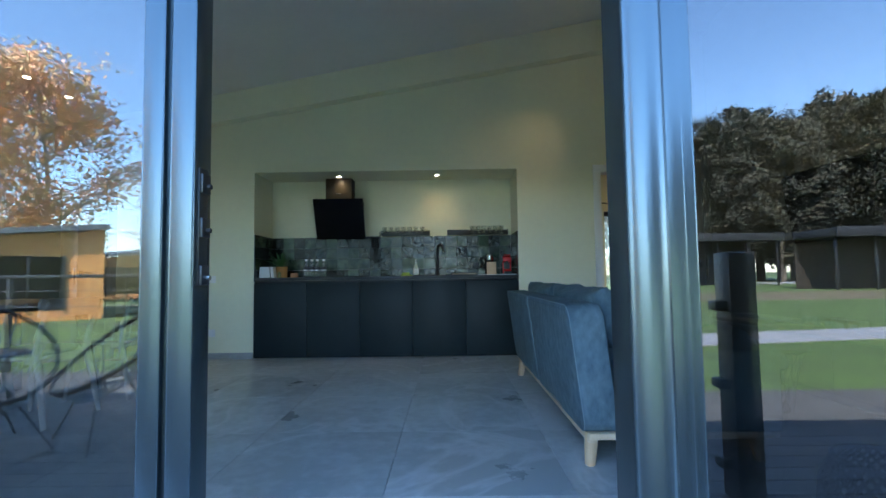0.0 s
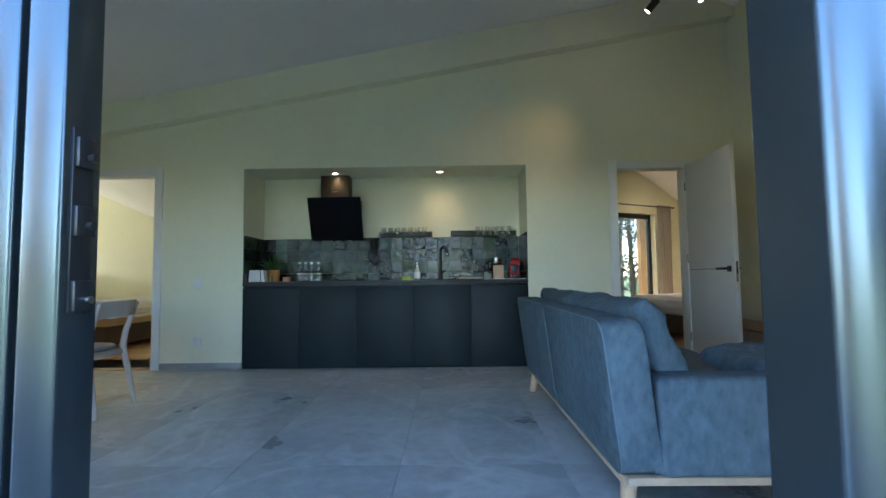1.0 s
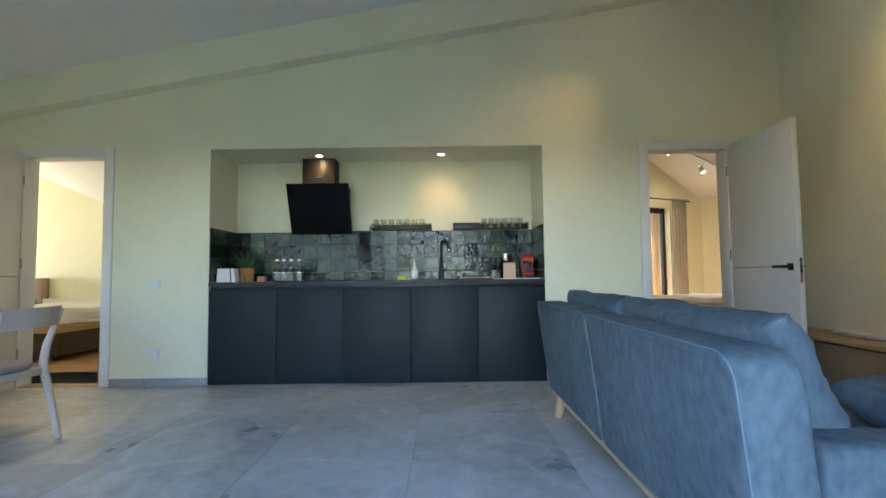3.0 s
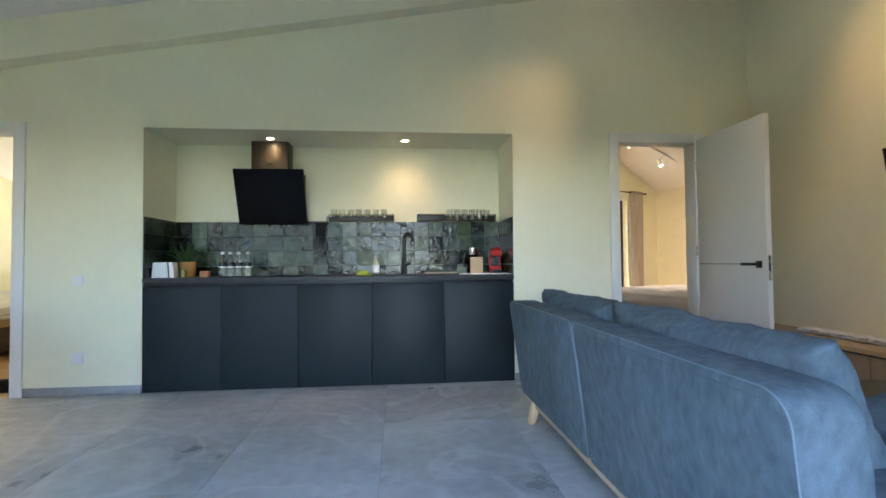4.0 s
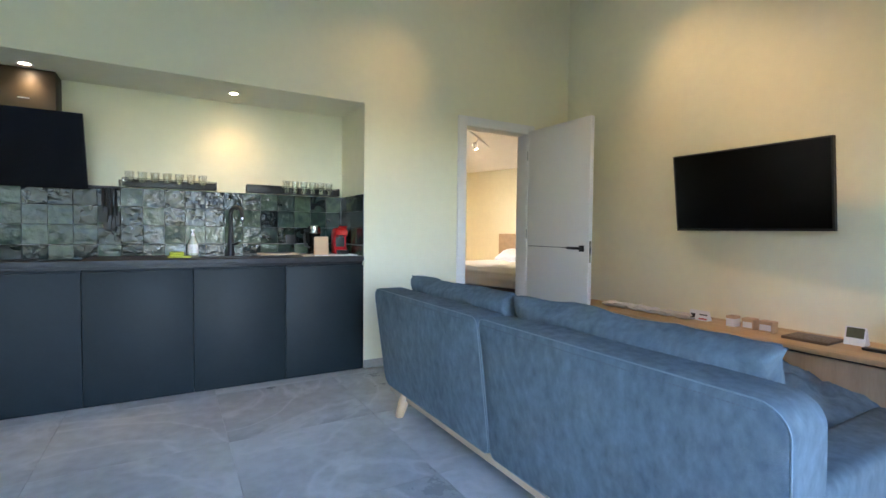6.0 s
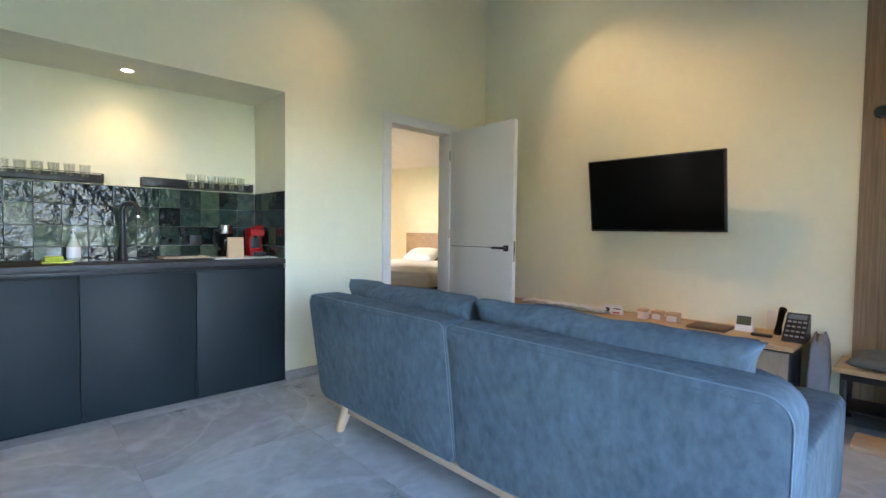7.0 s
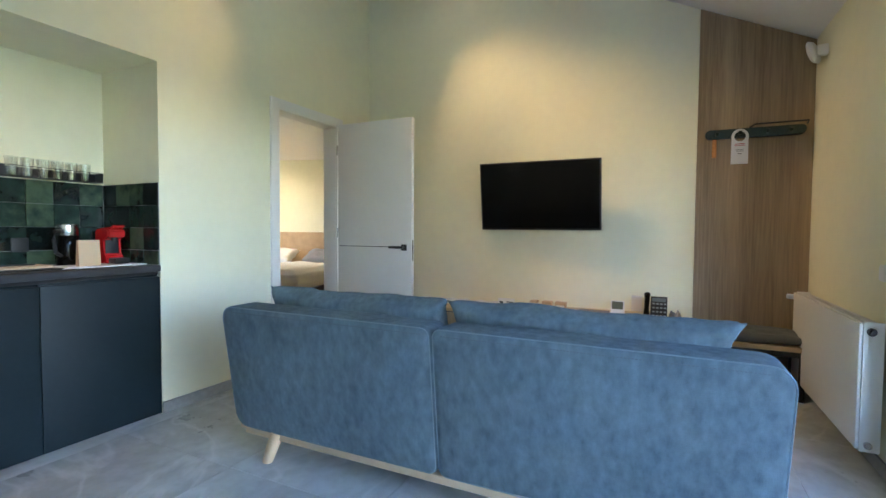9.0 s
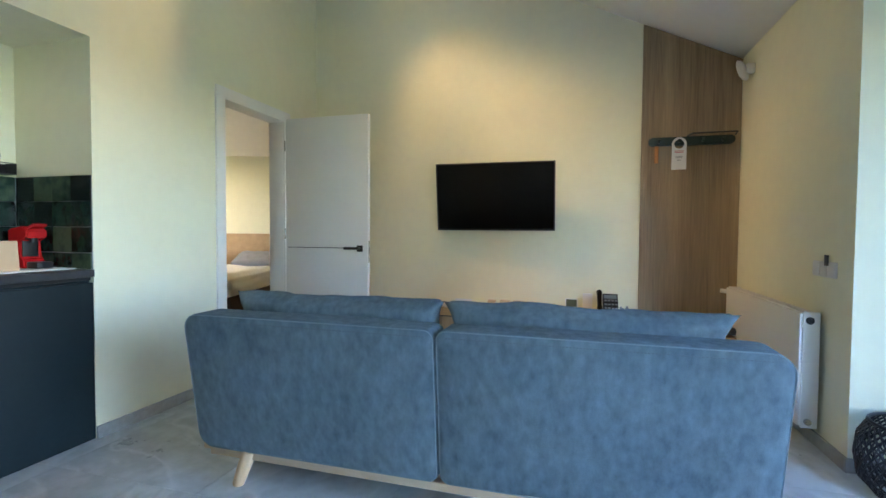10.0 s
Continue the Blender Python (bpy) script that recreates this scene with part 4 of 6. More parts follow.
fo = thing("guest_folder", (2.78, 2.76, SZ), "brown leather-look folder lying on the sideboard", "folder")
part("cover", box((2.68, 2.66, SZ + 0.0004), (2.90, 2.90, SZ + 0.018), 0.004), mat("brown_leather", (0.10, 0.065, 0.04), 0.5, scale=30, bump=0.3), fo)
cl = thing("table_display", (2.88, 2.60, SZ), "small white table display with a dark dial", "clock")
bm = B()
vs = [bm.verts.new(q) for q in ((2.855, 2.55, SZ), (2.855, 2.65, SZ), (2.88, 2.65, SZ + 0.105), (2.88, 2.55, SZ + 0.105), (2.93, 2.55, SZ), (2.93, 2.65, SZ))]
for q in ((0, 1, 2, 3), (3, 2, 5, 4), (0, 3, 4), (1, 5, 2), (0, 4, 5, 1)):
    bm.faces.new([vs[i] for i in q])
part("body", bm, PLASTIC, cl)
bm = B()
vs = [bm.verts.new((2.8545 + (z - SZ) * 0.238 - 0.0012, y, z)) for y, z in ((2.558, SZ + 0.042), (2.642, SZ + 0.042), (2.642, SZ + 0.1), (2.558, SZ + 0.1))]
bm.faces.new(vs)
part("dial", bm, mat("grey_green_dial", (0.10, 0.11, 0.06), 0.3), cl)
solid("remote_control", box((2.74, 2.415, SZ + 0.0003), (2.79, 2.53, SZ + 0.018), 0.006), BLACK, "black remote control on the sideboard", "remote control")
ws = thing("wall_socket", (xtv(2.48), 2.48, 0.55), "cream double socket on the television wall", "socket")
part("plate", box((xtv(2.46) - 0.012, 2.43, 0.475), (xtv(2.46) + 0.01, 2.51, 0.60), 0.003), PLASTIC, ws)
ph = thing("desk_phone", (2.80, 2.36, SZ), "black office desk telephone on the sideboard", "telephone")
bm = B()
vs = []
bm_prism(bm, [(2.70, SZ + 0.0003), (2.90, SZ + 0.0003), (2.90, SZ + 0.15), (2.87, SZ + 0.16)], 2.245, 2.36, "y") 
part("base", bm, BLACK, ph)
bm = B()
bm_tube(bm, [(2.735, 2.385, SZ + 0.035), (2.77, 2.385, SZ + 0.085), (2.84, 2.385, SZ + 0.16), (2.865, 2.385, SZ + 0.17)], [0.022, 0.017, 0.02, 0.024], 12)
part("handset", bm, BLACKGLOSS, ph)
GREYKEY = mat("grey_key", (0.30, 0.31, 0.32), 0.5)
for r_ in range(4):
    for c_ in range(4):
        f = 0.18 + 0.16 * r_
        x, z = 2.70 + 0.17 * f, SZ + 0.16 * f
        y = 2.26 + 0.026 * c_
        bm = B()
        bm_box(bm, (x - 0.012, y - 0.009, z + 0.002), (x - 0.001, y + 0.009, z + 0.012), 0.002)
        part("key", bm, GREYKEY, ph)
bm = B()
vs = [bm.verts.new(q) for q in ((2.836, 2.255, SZ + 0.126), (2.836, 2.35, SZ + 0.126), (2.862, 2.35, SZ + 0.151), (2.862, 2.255, SZ + 0.151))]
for v in vs:
    v.co.x -= 0.004
bm.faces.new(vs)
part("display", bm, mat("phone_display", (0.16, 0.19, 0.20), 0.2), ph)

# bench with its cushion before the oak panel
pan = B()
y0, y1 = YW + 0.002, 2.065
vs = [pan.verts.new((xtv(y) - d, y, z)) for d in (0.022, 0.0) for y, z in ((y0, 0.068), (y1, 0.068), (y1, ceil_z(3.1, y1) - 0.01), (y0, ceil_z(3.1, y0) - 0.01))]
for q in ((0, 1, 2, 3), (7, 6, 5, 4), (0, 4, 5, 1), (1, 5, 6, 2), (2, 6, 7, 3), (3, 7, 4, 0)):
    pan.faces.new([vs[i] for i in q])
solid("trim_panel", pan, PANEL, "tall vertical-grain oak wall panel by the corner", "wall panel", kind="structure")
be = thing("bench", (2.9, 1.75, 0), "low bench with an oak board and dark steel frame", "bench")
part("seat_board", box((2.71, 1.40, 0.335), (3.08, 2.11, 0.365), 0.003), OAK, be)
bm = B()
for x in (2.73, 3.03):
    bm_box(bm, (x, 1.42, 0.295), (x + 0.03, 2.08, 0.335), 0.002)
for y in (1.42, 2.05):
    bm_box(bm, (2.76, y, 0.295), (3.03, y + 0.03, 0.335), 0.002)
part("frame", bm, BLACK, be, "dark steel frame")
for x in (2.73, 3.03):
    for y in (1.42, 2.05):
        part("leg", box((x, y, 0.0), (x + 0.03, y + 0.03, 0.295), 0.002), BLACK, be)
part("shelf", box((2.76, 1.45, 0.10), (3.05, 2.06, 0.118), 0.002), BLACK, be)
bm = B()
bm_cushion(bm, (0.36, 0.66, 0.075), (2.895, 1.735, 0.403), (0, 0, 0), pinch=0.2, puff=0.008, power=6, seed=9, n=24)
solid("bench_cushion", bm, mat("grey_green_cushion", (0.115, 0.125, 0.12), 0.9, scale=14, bump=0.3, bump_scale=250), "dark grey tufted seat cushion on the bench", "cushion", angle=80)
bm = B()
bm_cushion(bm, (0.24, 0.11, 0.52), (2.86, 2.19, 0.26), (0, 0, 5), pinch=0.2, puff=0.02, seed=12, n=14)
solid("grey_bag", bm, GREYSEAT, "soft grey bag standing on the floor beside the sideboard", "bag", angle=80)
solid("floor_mat", box((2.45, 1.75, 0.0), (2.68, 2.0, 0.03), 0.004), BEECHX, "pale wooden shoe board on the floor", "board")

# coat rail
cr = thing("coat_rail", (3.08, 1.70, 1.870), "dark green metal coat rail on the oak panel", "coat rack")
GREENM = mat("dark_green_metal", (0.012, 0.028, 0.026), 0.4, scale=8)
xr = xtv(1.7) - 0.022
bm = B()
ring = []
for k in range(24):
    a = 2 * math.pi * k / 24
    yc = 1.98 if math.cos(a) > 0 else 1.42
    ring.append((yc + 0.034 * math.cos(a), 1.862 + 0.034 * math.sin(a)))
bm_prism(bm, ring, xr - 0.045, xr + 0.003, "x")
bmesh.ops.bevel(bm, geom=[e for e in bm.edges if abs(e.verts[0].co.x - e.verts[1].co.x) < 1e-6], offset=0.006, segments=2, affect="EDGES")
part("plate", bm, GREENM, cr)
bm = B()
bm_tube(bm, [(xr, 1.72, 1.906), (xr - 0.09, 1.70, 1.910), (xr - 0.09, 1.385, 1.910), (xr, 1.375, 1.906)], 0.006, 8)
part("bar", bm, BLACK, cr)
for y in (1.94, 1.79, 1.62, 1.48):
    bm = B()
    bm_tube(bm, [(xr - 0.04, y, 1.855), (xr - 0.075, y, 1.855), (xr - 0.08, y, 1.870)], [0.010, 0.010, 0.013], 12)
    part("hook", bm, GREENM, cr)
hg = thing("door_hanger", (xr - 0.06, 1.79, 1.70), "white card door hanger with a round hole", "door hanger")
bm = B()
poly_hole = [(1.79 + 0.036 * math.cos(2 * math.pi * k / 24 + math.pi / 2), 1.833 + 0.036 * math.sin(2 * math.pi * k / 24 + math.pi / 2)) for k in range(24)]
for x in (xr - 0.066,):
    vo = [bm.verts.new((x, 1.79 + 0.055 * math.cos(2 * math.pi * k / 24 + math.pi / 2), 1.833 + 0.055 * math.sin(2 * math.pi * k / 24 + math.pi / 2)) if math.sin(2 * math.pi * k / 24 + math.pi / 2) > -0.4 else (x, 1.79 + 0.055 * (1 if math.cos(2 * math.pi * k / 24 + math.pi / 2) > 0 else -1) * (1 if abs(math.cos(2 * math.pi * k / 24 + math.pi / 2)) > 0.3 else abs(math.cos(2 * math.pi * k / 24 + math.pi / 2)) / 0.3), 1.63)) for k in range(24)]
    vi = [bm.verts.new((x, *q)) for q in poly_hole]
    for k in range(24):
        bm.faces.new((vo[k], vo[(k + 1) % 24], vi[(k + 1) % 24], vi[k]))
r = bmesh.ops.extrude_face_region(bm, geom=bm.faces[:])
bmesh.ops.translate(bm, verts=[v for v in r["geom"] if isinstance(v, bmesh.types.BMVert)], vec=(0.002, 0, 0))
part("card", bm, PAPER, hg)
for z, w, m in ((1.778, 0.065, REDINK), (1.767, 0.065, REDINK), (1.735, 0.05, GREYKEY), (1.725, 0.05, GREYKEY), (1.705, 0.025, BLACK)):
    part("print_bar", box((xr - 0.0675, 1.79 - w / 2, z - 0.002), (xr - 0.0665, 1.79 + w / 2, z + 0.002)), m, hg)
solid("shoe_horn", box((xr - 0.03, 1.935, 1.690), (xr - 0.005, 1.965, 1.830), 0.006), mat("orange_wood", (0.55, 0.22, 0.05), 0.5), "orange wooden clothes brush hanging on the rail", "brush")

# motion sensor high in the corner
ms = thing("motion_sensor", (3.0, YW, 2.32), "white oval alarm sensor on a bracket by the ceiling", "sensor")
bm = B()
bm_cushion(bm, (0.075, 0.14, 0.06), (2.89, YW + 0.075, 2.33), (72, 0, -35), pinch=-0.6, puff=0.0, power=2.2, n=16)
part("housing", bm, PLASTIC, ms)
part("bracket", box((2.85, YW - 0.001, 2.30), (2.90, YW + 0.06, 2.37), 0.008), PLASTIC, ms)

# radiator
rd = thing("radiator", (2.4, YW + 0.06, 0.1), "white panel radiator on the wall", "radiator")
part("front_panel", box((1.735, YW + 0.10, 0.115), (2.98, YW + 0.115, 0.705), 0.005), WHITE, rd)
part("back_panel", box((1.755, YW + 0.03, 0.12), (2.96, YW + 0.045, 0.70), 0.004), WHITE, rd)
for x in (1.734, 2.969):
    part("side_panel", box((x, YW + 0.022, 0.105), (x + 0.012, YW + 0.0995, 0.712), 0.003), WHITE, rd)
gr = B()
for k in range(41):
    bm_box(gr, (1.757 + 0.0296 * k, YW + 0.048, 0.698), (1.757 + 0.0296 * k + 0.006, YW + 0.097, 0.709))
bm_box(gr, (1.75, YW + 0.046, 0.704), (2.965, YW + 0.052, 0.712))
bm_box(gr, (1.75, YW + 0.092, 0.704), (2.965, YW + 0.098, 0.712))
part("top_grille", gr, WHITE, rd)
bm = B()
bm_tube(bm, [(2.981, YW + 0.07, 0.665), (3.02, YW + 0.07, 0.665)], 0.012, 12)
bm_tube(bm, [(3.0, YW + 0.06, 0.665), (3.0, YW + 0.15, 0.675)], [0.019, 0.017], 14)
part("valve", bm, PLASTIC, rd, "white thermostat valve")
bm = B()
bm_tube(bm, [(1.733, YW + 0.07, 0.668), (1.727, YW + 0.07, 0.668), (1.7265, YW + 0.07, 0.668), (1.712, YW + 0.07, 0.668)], [0.019, 0.019, 0.011, 0.010], 14)
part("air_vent", bm, BLACK, rd, "dark air vent")
bm = B()
bm_tube(bm, [(1.733, YW + 0.07, 0.14), (1.717, YW + 0.07, 0.14)], 0.016, 12)
part("plug", bm, CHROME, rd)
for x in (1.86, 2.90):
    part("wall_bracket", box((x, YW - 0.002, 0.2), (x + 0.03, YW + 0.03, 0.66)), WHITE, rd)

# triple switch plate with a key card
sw = thing("switch_plate", (1.755, YW, 0.935), "white triple switch plate with a dark key card", "switch")
part("plate", box((1.64, YW - 0.001, 0.895), (1.87, YW + 0.009, 0.975), 0.003), PLASTIC, sw)
for k in range(3):
    part("rocker", box((1.647 + 0.0745 * k, YW + 0.0091, 0.902), (1.715 + 0.0745 * k, YW + 0.014, 0.968), 0.002), PLASTIC, sw)
part("key_card", box((1.695, YW + 0.0145, 0.955), (1.735, YW + 0.018, 1.01), 0.001), BLACK, sw)

# black woven basket by the glazing
bk = thing("floor_basket", (1.32, 1.05, 0), "round black perforated metal basket on the floor", "basket")
BX, BY = 1.30, 1.20
prof = [(0.115, 0.0), (0.17, 0.06), (0.185, 0.15), (0.175, 0.24), (0.14, 0.305)]
bm = B()
N = 36
for s_ in (1, -1):
    for k in range(N):
        pts = []
        for j in range(13):
            f = j / 12
            i = min(int(f * 4), 3)
            t_ = f * 4 - i
            r0 = prof[i][0] * (1 - t_) + prof[i + 1][0] * t_
            z0 = prof[i][1] * (1 - t_) + prof[i + 1][1] * t_
            a = 2 * math.pi * (k / N) + s_ * f * 1.3
            pts.append((BX + r0 * math.cos(a), BY + r0 * math.sin(a), 0.006 + z0))
        bm_tube(bm, pts, 0.0045, 5)
part("weave", bm, BLACK, bk)
for (r0, z0) in (prof[0], prof[-1]):
    bm = B()
    bm_tube(bm, [(BX + r0 * math.cos(2 * math.pi * k / 40), BY + r0 * math.sin(2 * math.pi * k / 40), 0.008 + z0) for k in range(40)], 0.008, 8, closed=True)
    part("rim", bm, BLACK, bk)

# round wire coffee table
ct = thing("coffee_table", (2.02, 2.96, 0), "round black coffee table with a wire base", "table")
bm = B()
bm_lathe(bm, [(0, 0.385), (0.27, 0.385), (0.275, 0.39), (0.275, 0.408), (0.27, 0.412), (0, 0.412)], (2.05, 2.93, 0), 48)
part("tabletop", bm, BLACK, ct)
bm = B()
for s_ in (1, -1):
    for k in range(16):
        a0 = 2 * math.pi * k / 16
        a1 = a0 + s_ * 0.6
        bm_tube(bm, [(2.05 + 0.17 * math.cos(a0), 2.93 + 0.17 * math.sin(a0), 0.006), (2.05 + 0.235 * math.cos(a1), 2.93 + 0.235 * math.sin(a1), 0.386)], 0.003, 5)
for r0, z0 in ((0.17, 0.006), (0.235, 0.382)):
    bm_tube(bm, [(2.05 + r0 * math.cos(2 * math.pi * k / 36), 2.93 + r0 * math.sin(2 * math.pi * k / 36), z0) for k in range(36)], 0.004, 6, closed=True)
part("wire_base", bm, BLACK, ct)

# ---- dining corner ----
def dining_chair(m):
    """Whitewashed ash chair with splayed legs, curved back and round felt seat; it faces -x, origin under the seat."""
    c = thing("dining_chair", (0, 0, 0), "whitewashed ash dining chair with a round grey felt seat", "chair", "dining chairs")
    for sy in (-1, 1):
        bm = B()
        bm_tube(bm, [(0.27, sy * 0.215, 0.0), (0.215, sy * 0.195, 0.30), (0.185, sy * 0.188, 0.44), (0.20, sy * 0.195, 0.56), (0.275, sy * 0.205, 0.775)],
                [0.016, 0.021, 0.024, 0.021, 0.013], 14)
        part("back_leg", bm, ASH, c)
        bm = B()
        bm_tube(bm, [(-0.215, sy * 0.195, 0.0), (-0.17, sy * 0.165, 0.42)], [0.013, 0.021], 14)
        part("front_leg", bm, ASH, c)
    bm = B()
    bm_lathe(bm, [(0, 0.405), (0.19, 0.405), (0.205, 0.415), (0.205, 0.43), (0, 0.43)], (0, 0, 0), 36)
    bm_box(bm, (0.10, -0.185, 0.385), (0.20, 0.185, 0.425), 0.006)
    part("seat_frame", bm, ASH, c)
    bm = B()
    bm_lathe(bm, [(0, 0.431), (0.205, 0.431), (0.222, 0.44), (0.225, 0.452), (0.215, 0.464), (0.17, 0.470), (0, 0.472)], (-0.01, 0, 0), 40)
    part("seat_pad", bm, GREYSEAT, c, "round grey felt pad")
    bm = B()
    rows = []
    for j in range(13):
        v = -1 + 2 * j / 12
        yy = v * 0.235
        cx = 0.285 - 0.055 * v * v
        rows.append([bm.verts.new((cx + dx - 0.0 + (0.012 if zz > 0.75 else 0), yy, zz)) for dx, zz in ((-0.010, 0.675), (0.010, 0.675), (0.012, 0.79), (-0.008, 0.79))])
    for a, b in zip(rows, rows[1:]):
        for k in range(4):
            bm.faces.new((a[k], a[(k + 1) % 4], b[(k + 1) % 4], b[k]))
    bm.faces.new(rows[0])
    bm.faces.new(list(reversed(rows[-1])))
    bmesh.ops.bevel(bm, geom=[e for e in bm.edges if abs(e.verts[0].co.y - e.verts[1].co.y) > 1e-5], offset=0.004, segments=2, affect="EDGES")
    part("backrest", bm, ASH, c, "curved ash back board")
    c.matrix_basis = m
    return c


first = dining_chair(pose(-2.735, 3.46, 0, 0, 0, 3))
copy_thing(first, pose(-2.765, 2.80, 0, 0, 0, -2))
copy_thing(first, pose(-3.97, 3.40, 0, 0, 0, 178))
copy_thing(first, pose(-3.96, 2.78, 0, 0, 0, 183))
dt = thing("dining_table", (-3.35, 3.05, 0), "dining table with a pale top and slanted black legs", "table")
part("tabletop", box((-3.78, 2.30, 0.722), (-2.92, 3.80, 0.750), 0.006), ASH, dt)
part("apron", box((-3.66, 2.42, 0.68), (-3.04, 3.68, 0.7215), 0.003), BLACK, dt)
for sx in (-1, 1):
    for sy in (-1, 1):
        bm = B()
        bm_tube(bm, [(-3.35 + sx * 0.33, 3.05 + sy * 0.62, 0.0), (-3.35 + sx * 0.27, 3.05 + sy * 0.5, 0.69)], [0.028, 0.045], 14)
        part("leg", bm, BLACK, dt)

# ceiling track with spots
def track_light(heads, rail, label, colour=(1.0, 0.66, 0.31)):
    t = thing("track_light", rail[0], label, "ceiling light")
    bm = B()
    bm_tube(bm, rail, 0.016, 8)
    part("track", bm, heads[0][3], t)
    for at, to, watts, m, cone in heads:
        at, to = Vector(at), Vector(to)
        d = (to - at).normalized()
        bm = B()
        bm_tube(bm, [at - d * 0.06, at - d * 0.055, at + d * 0.06, at + d * 0.062], [0.02, 0.033, 0.033, 0.03], 18)
        h = part("head", bm, m, t)
        bm = B()
        a0, a1 = Vector(rail[0]), Vector(rail[1])
        f = max(0, min(1, (at - a0).dot(a1 - a0) / (a1 - a0).length_squared))
        bm_tube(bm, [a0 + (a1 - a0) * f, at], 0.008, 8)
        part("arm", bm, m, t)
        bm = B()
        c = at + d * 0.0635
        u = d.orthogonal().normalized()
        w = d.cross(u)
        bm.faces.new([bm.verts.new(c + 0.027 * (math.cos(2 * math.pi * k / 20) * u + math.sin(2 * math.pi * k / 20) * w)) for k in range(20)])
        part("lens", bm, LAMP_GLOW, h, "glowing lens")
        if watts:
            spot_lamp("track_spot", at + d * 0.075, to, watts, cone, 1.0, colour=colour)
    return t


track_light([((1.78, 4.18, 3.34), (0.40, YK, 1.75), 1.5, BLACK, 54), ((2.16, 4.14, 3.40), (3.05, 3.05, 1.15), 2.1, BLACK, 84), ((2.18, 4.25, 3.50), (2.45, 1.45, 0.35), 6.5, BLACK, 66)],
            [(1.6, 4.2, 3.60), (2.5, 4.2, 3.66)], "black ceiling track with small spotlights")
track_light([((-3.45, 2.95, 2.62), (-3.4, 2.8, 0), 2, PLASTIC, 70), ((-3.45, 3.4, 2.62), (-3.4, 3.3, 0), 2, PLASTIC, 70), ((-3.45, 3.82, 2.62), (-3.4, 3.8, 0), 2, PLASTIC, 70)],
            [(-3.45, 2.8, 2.79), (-3.45, 4.0, 2.79)], "white ceiling track with small spotlights over the table")

# ---- bedrooms ----
# bedroom behind door_2, turned against the living room
UA = radians(16)
def uv(u, v, z):
    return (u * math.cos(UA) - v * math.sin(UA), u * math.sin(UA) + v * math.cos(UA), z)


def uvbox(u0, v0, z0, u1, v1, z1, bevel=0.0, bm=None):
    b = bm_box(bm or bmesh.new(), (u0, v0, z0), (u1, v1, z1), bevel)
    return b


def turn(bm):
    bmesh.ops.rotate(bm, verts=bm.verts[:], matrix=Matrix.Rotation(UA, 3, "Z"))
    return bm


def turn_window(bm):
    """The window wall stands a little askew to the headboard wall."""
    bmesh.ops.rotate(bm, verts=bm.verts[:], cent=(5.3, V1, 0), matrix=Matrix.Rotation(radians(11), 3, "Z"))
    return turn(bm)


U1, V1 = 7.25, 7.62        # faces of the headboard wall and of the window wall
WU0, WU1 = 5.30, 6.38
bm = B()
uvbox(U1, 3.0, 0, U1 + 0.2, V1 + 0.9, 4.35, bm=bm)
solid("wall_bedroom", turn(bm), WALL, "cream bedroom wall behind the headboard", "wall", kind="structure")
bm = B()
uvbox(2.2, V1, 0, WU0, V1 + 0.25, 4.35, bm=bm)
uvbox(WU1, V1, 0, U1 + 0.15, V1 + 0.25, 4.35, bm=bm)
uvbox(WU0, V1, 2.12, WU1, V1 + 0.25, 4.35, bm=bm)
solid("wall_bedroom", turn_window(bm), WALL, "cream bedroom wall with the window", "wall", kind="structure")
bm = B()
bm_box(bm, (0.95, YB, 0), (1.1, 9.6, 4.35))
bm_box(bm, (3.2, YB - 0.14, 0), (6.9, YB, 4.35))
solid("wall_bedroom", bm, WALL, "cream bedroom side wall", "wall", kind="structure")
bm = B()
cz = lambda u: 2.33 + 0.45 * (U1 - u)
vs = [bm.verts.new(q) for q in ((U1 + 0.1, 2.5, cz(U1 + 0.1)), (U1 + 0.1, V1 + 0.9, cz(U1 + 0.1)), (3.2, V1 + 0.9, cz(3.2)), (3.2, 2.5, cz(3.2)))]
bm.faces.new(vs)
vs2 = [bm.verts.new(q) for q in ((1.6, 2.5, cz(3.2)), (1.6, V1 + 0.9, cz(3.2)))]
bm.faces.new((vs[3], vs[2], vs2[1], vs2[0]))
solid("ceiling_bedroom", turn(bm), CEIL, "white sloping bedroom ceiling", "ceiling", kind="structure", angle=5)
floor_b = thing("floor_bedroom", (0, 0, 0), "warm oak plank floor in the bedrooms", "floor", kind="structure")
me_pl = finish(box((-0.60, -0.069, -0.012), (0.60, 0.069, 0.0), 0.0012, 1), "plank", PARQ)
for k in range(26):
    for i, x in enumerate([1.3 + 1.2 * q for q in range(5)] + [-2.8 - 1.2 * q for q in range(5)]):
        if k > 12 and i < 5 and x < 1.2:
            continue
        o = new("plank", me_pl)
        o.parent = floor_b
        o.location = (x + 0.4 * ((k * 7) % 3) - 0.3, YB + 0.07 + 0.14 * k, 0.0)
solid("floor_base", box((-10.6, YB, -0.2), (7.8, 10.4, -0.0125)), GROUT, "screed under the bedroom floors", "floor", kind="structure")

w2 = thing("window_2", uv(5.84, V1 + 0.15, 1.0), "tall bedroom window with a dark frame", "window", kind="structure")
for q in ((WU0, 0.35, WU0 + 0.07, 2.12), (WU1 - 0.07, 0.35, WU1, 2.12), (WU0, 0.35, WU1, 0.42), (WU0, 2.03, WU1, 2.12)):
    part("frame", turn_window(uvbox(q[0], V1 + 0.10, q[1], q[2], V1 + 0.16, q[3], 0.003)), BLACK, w2)
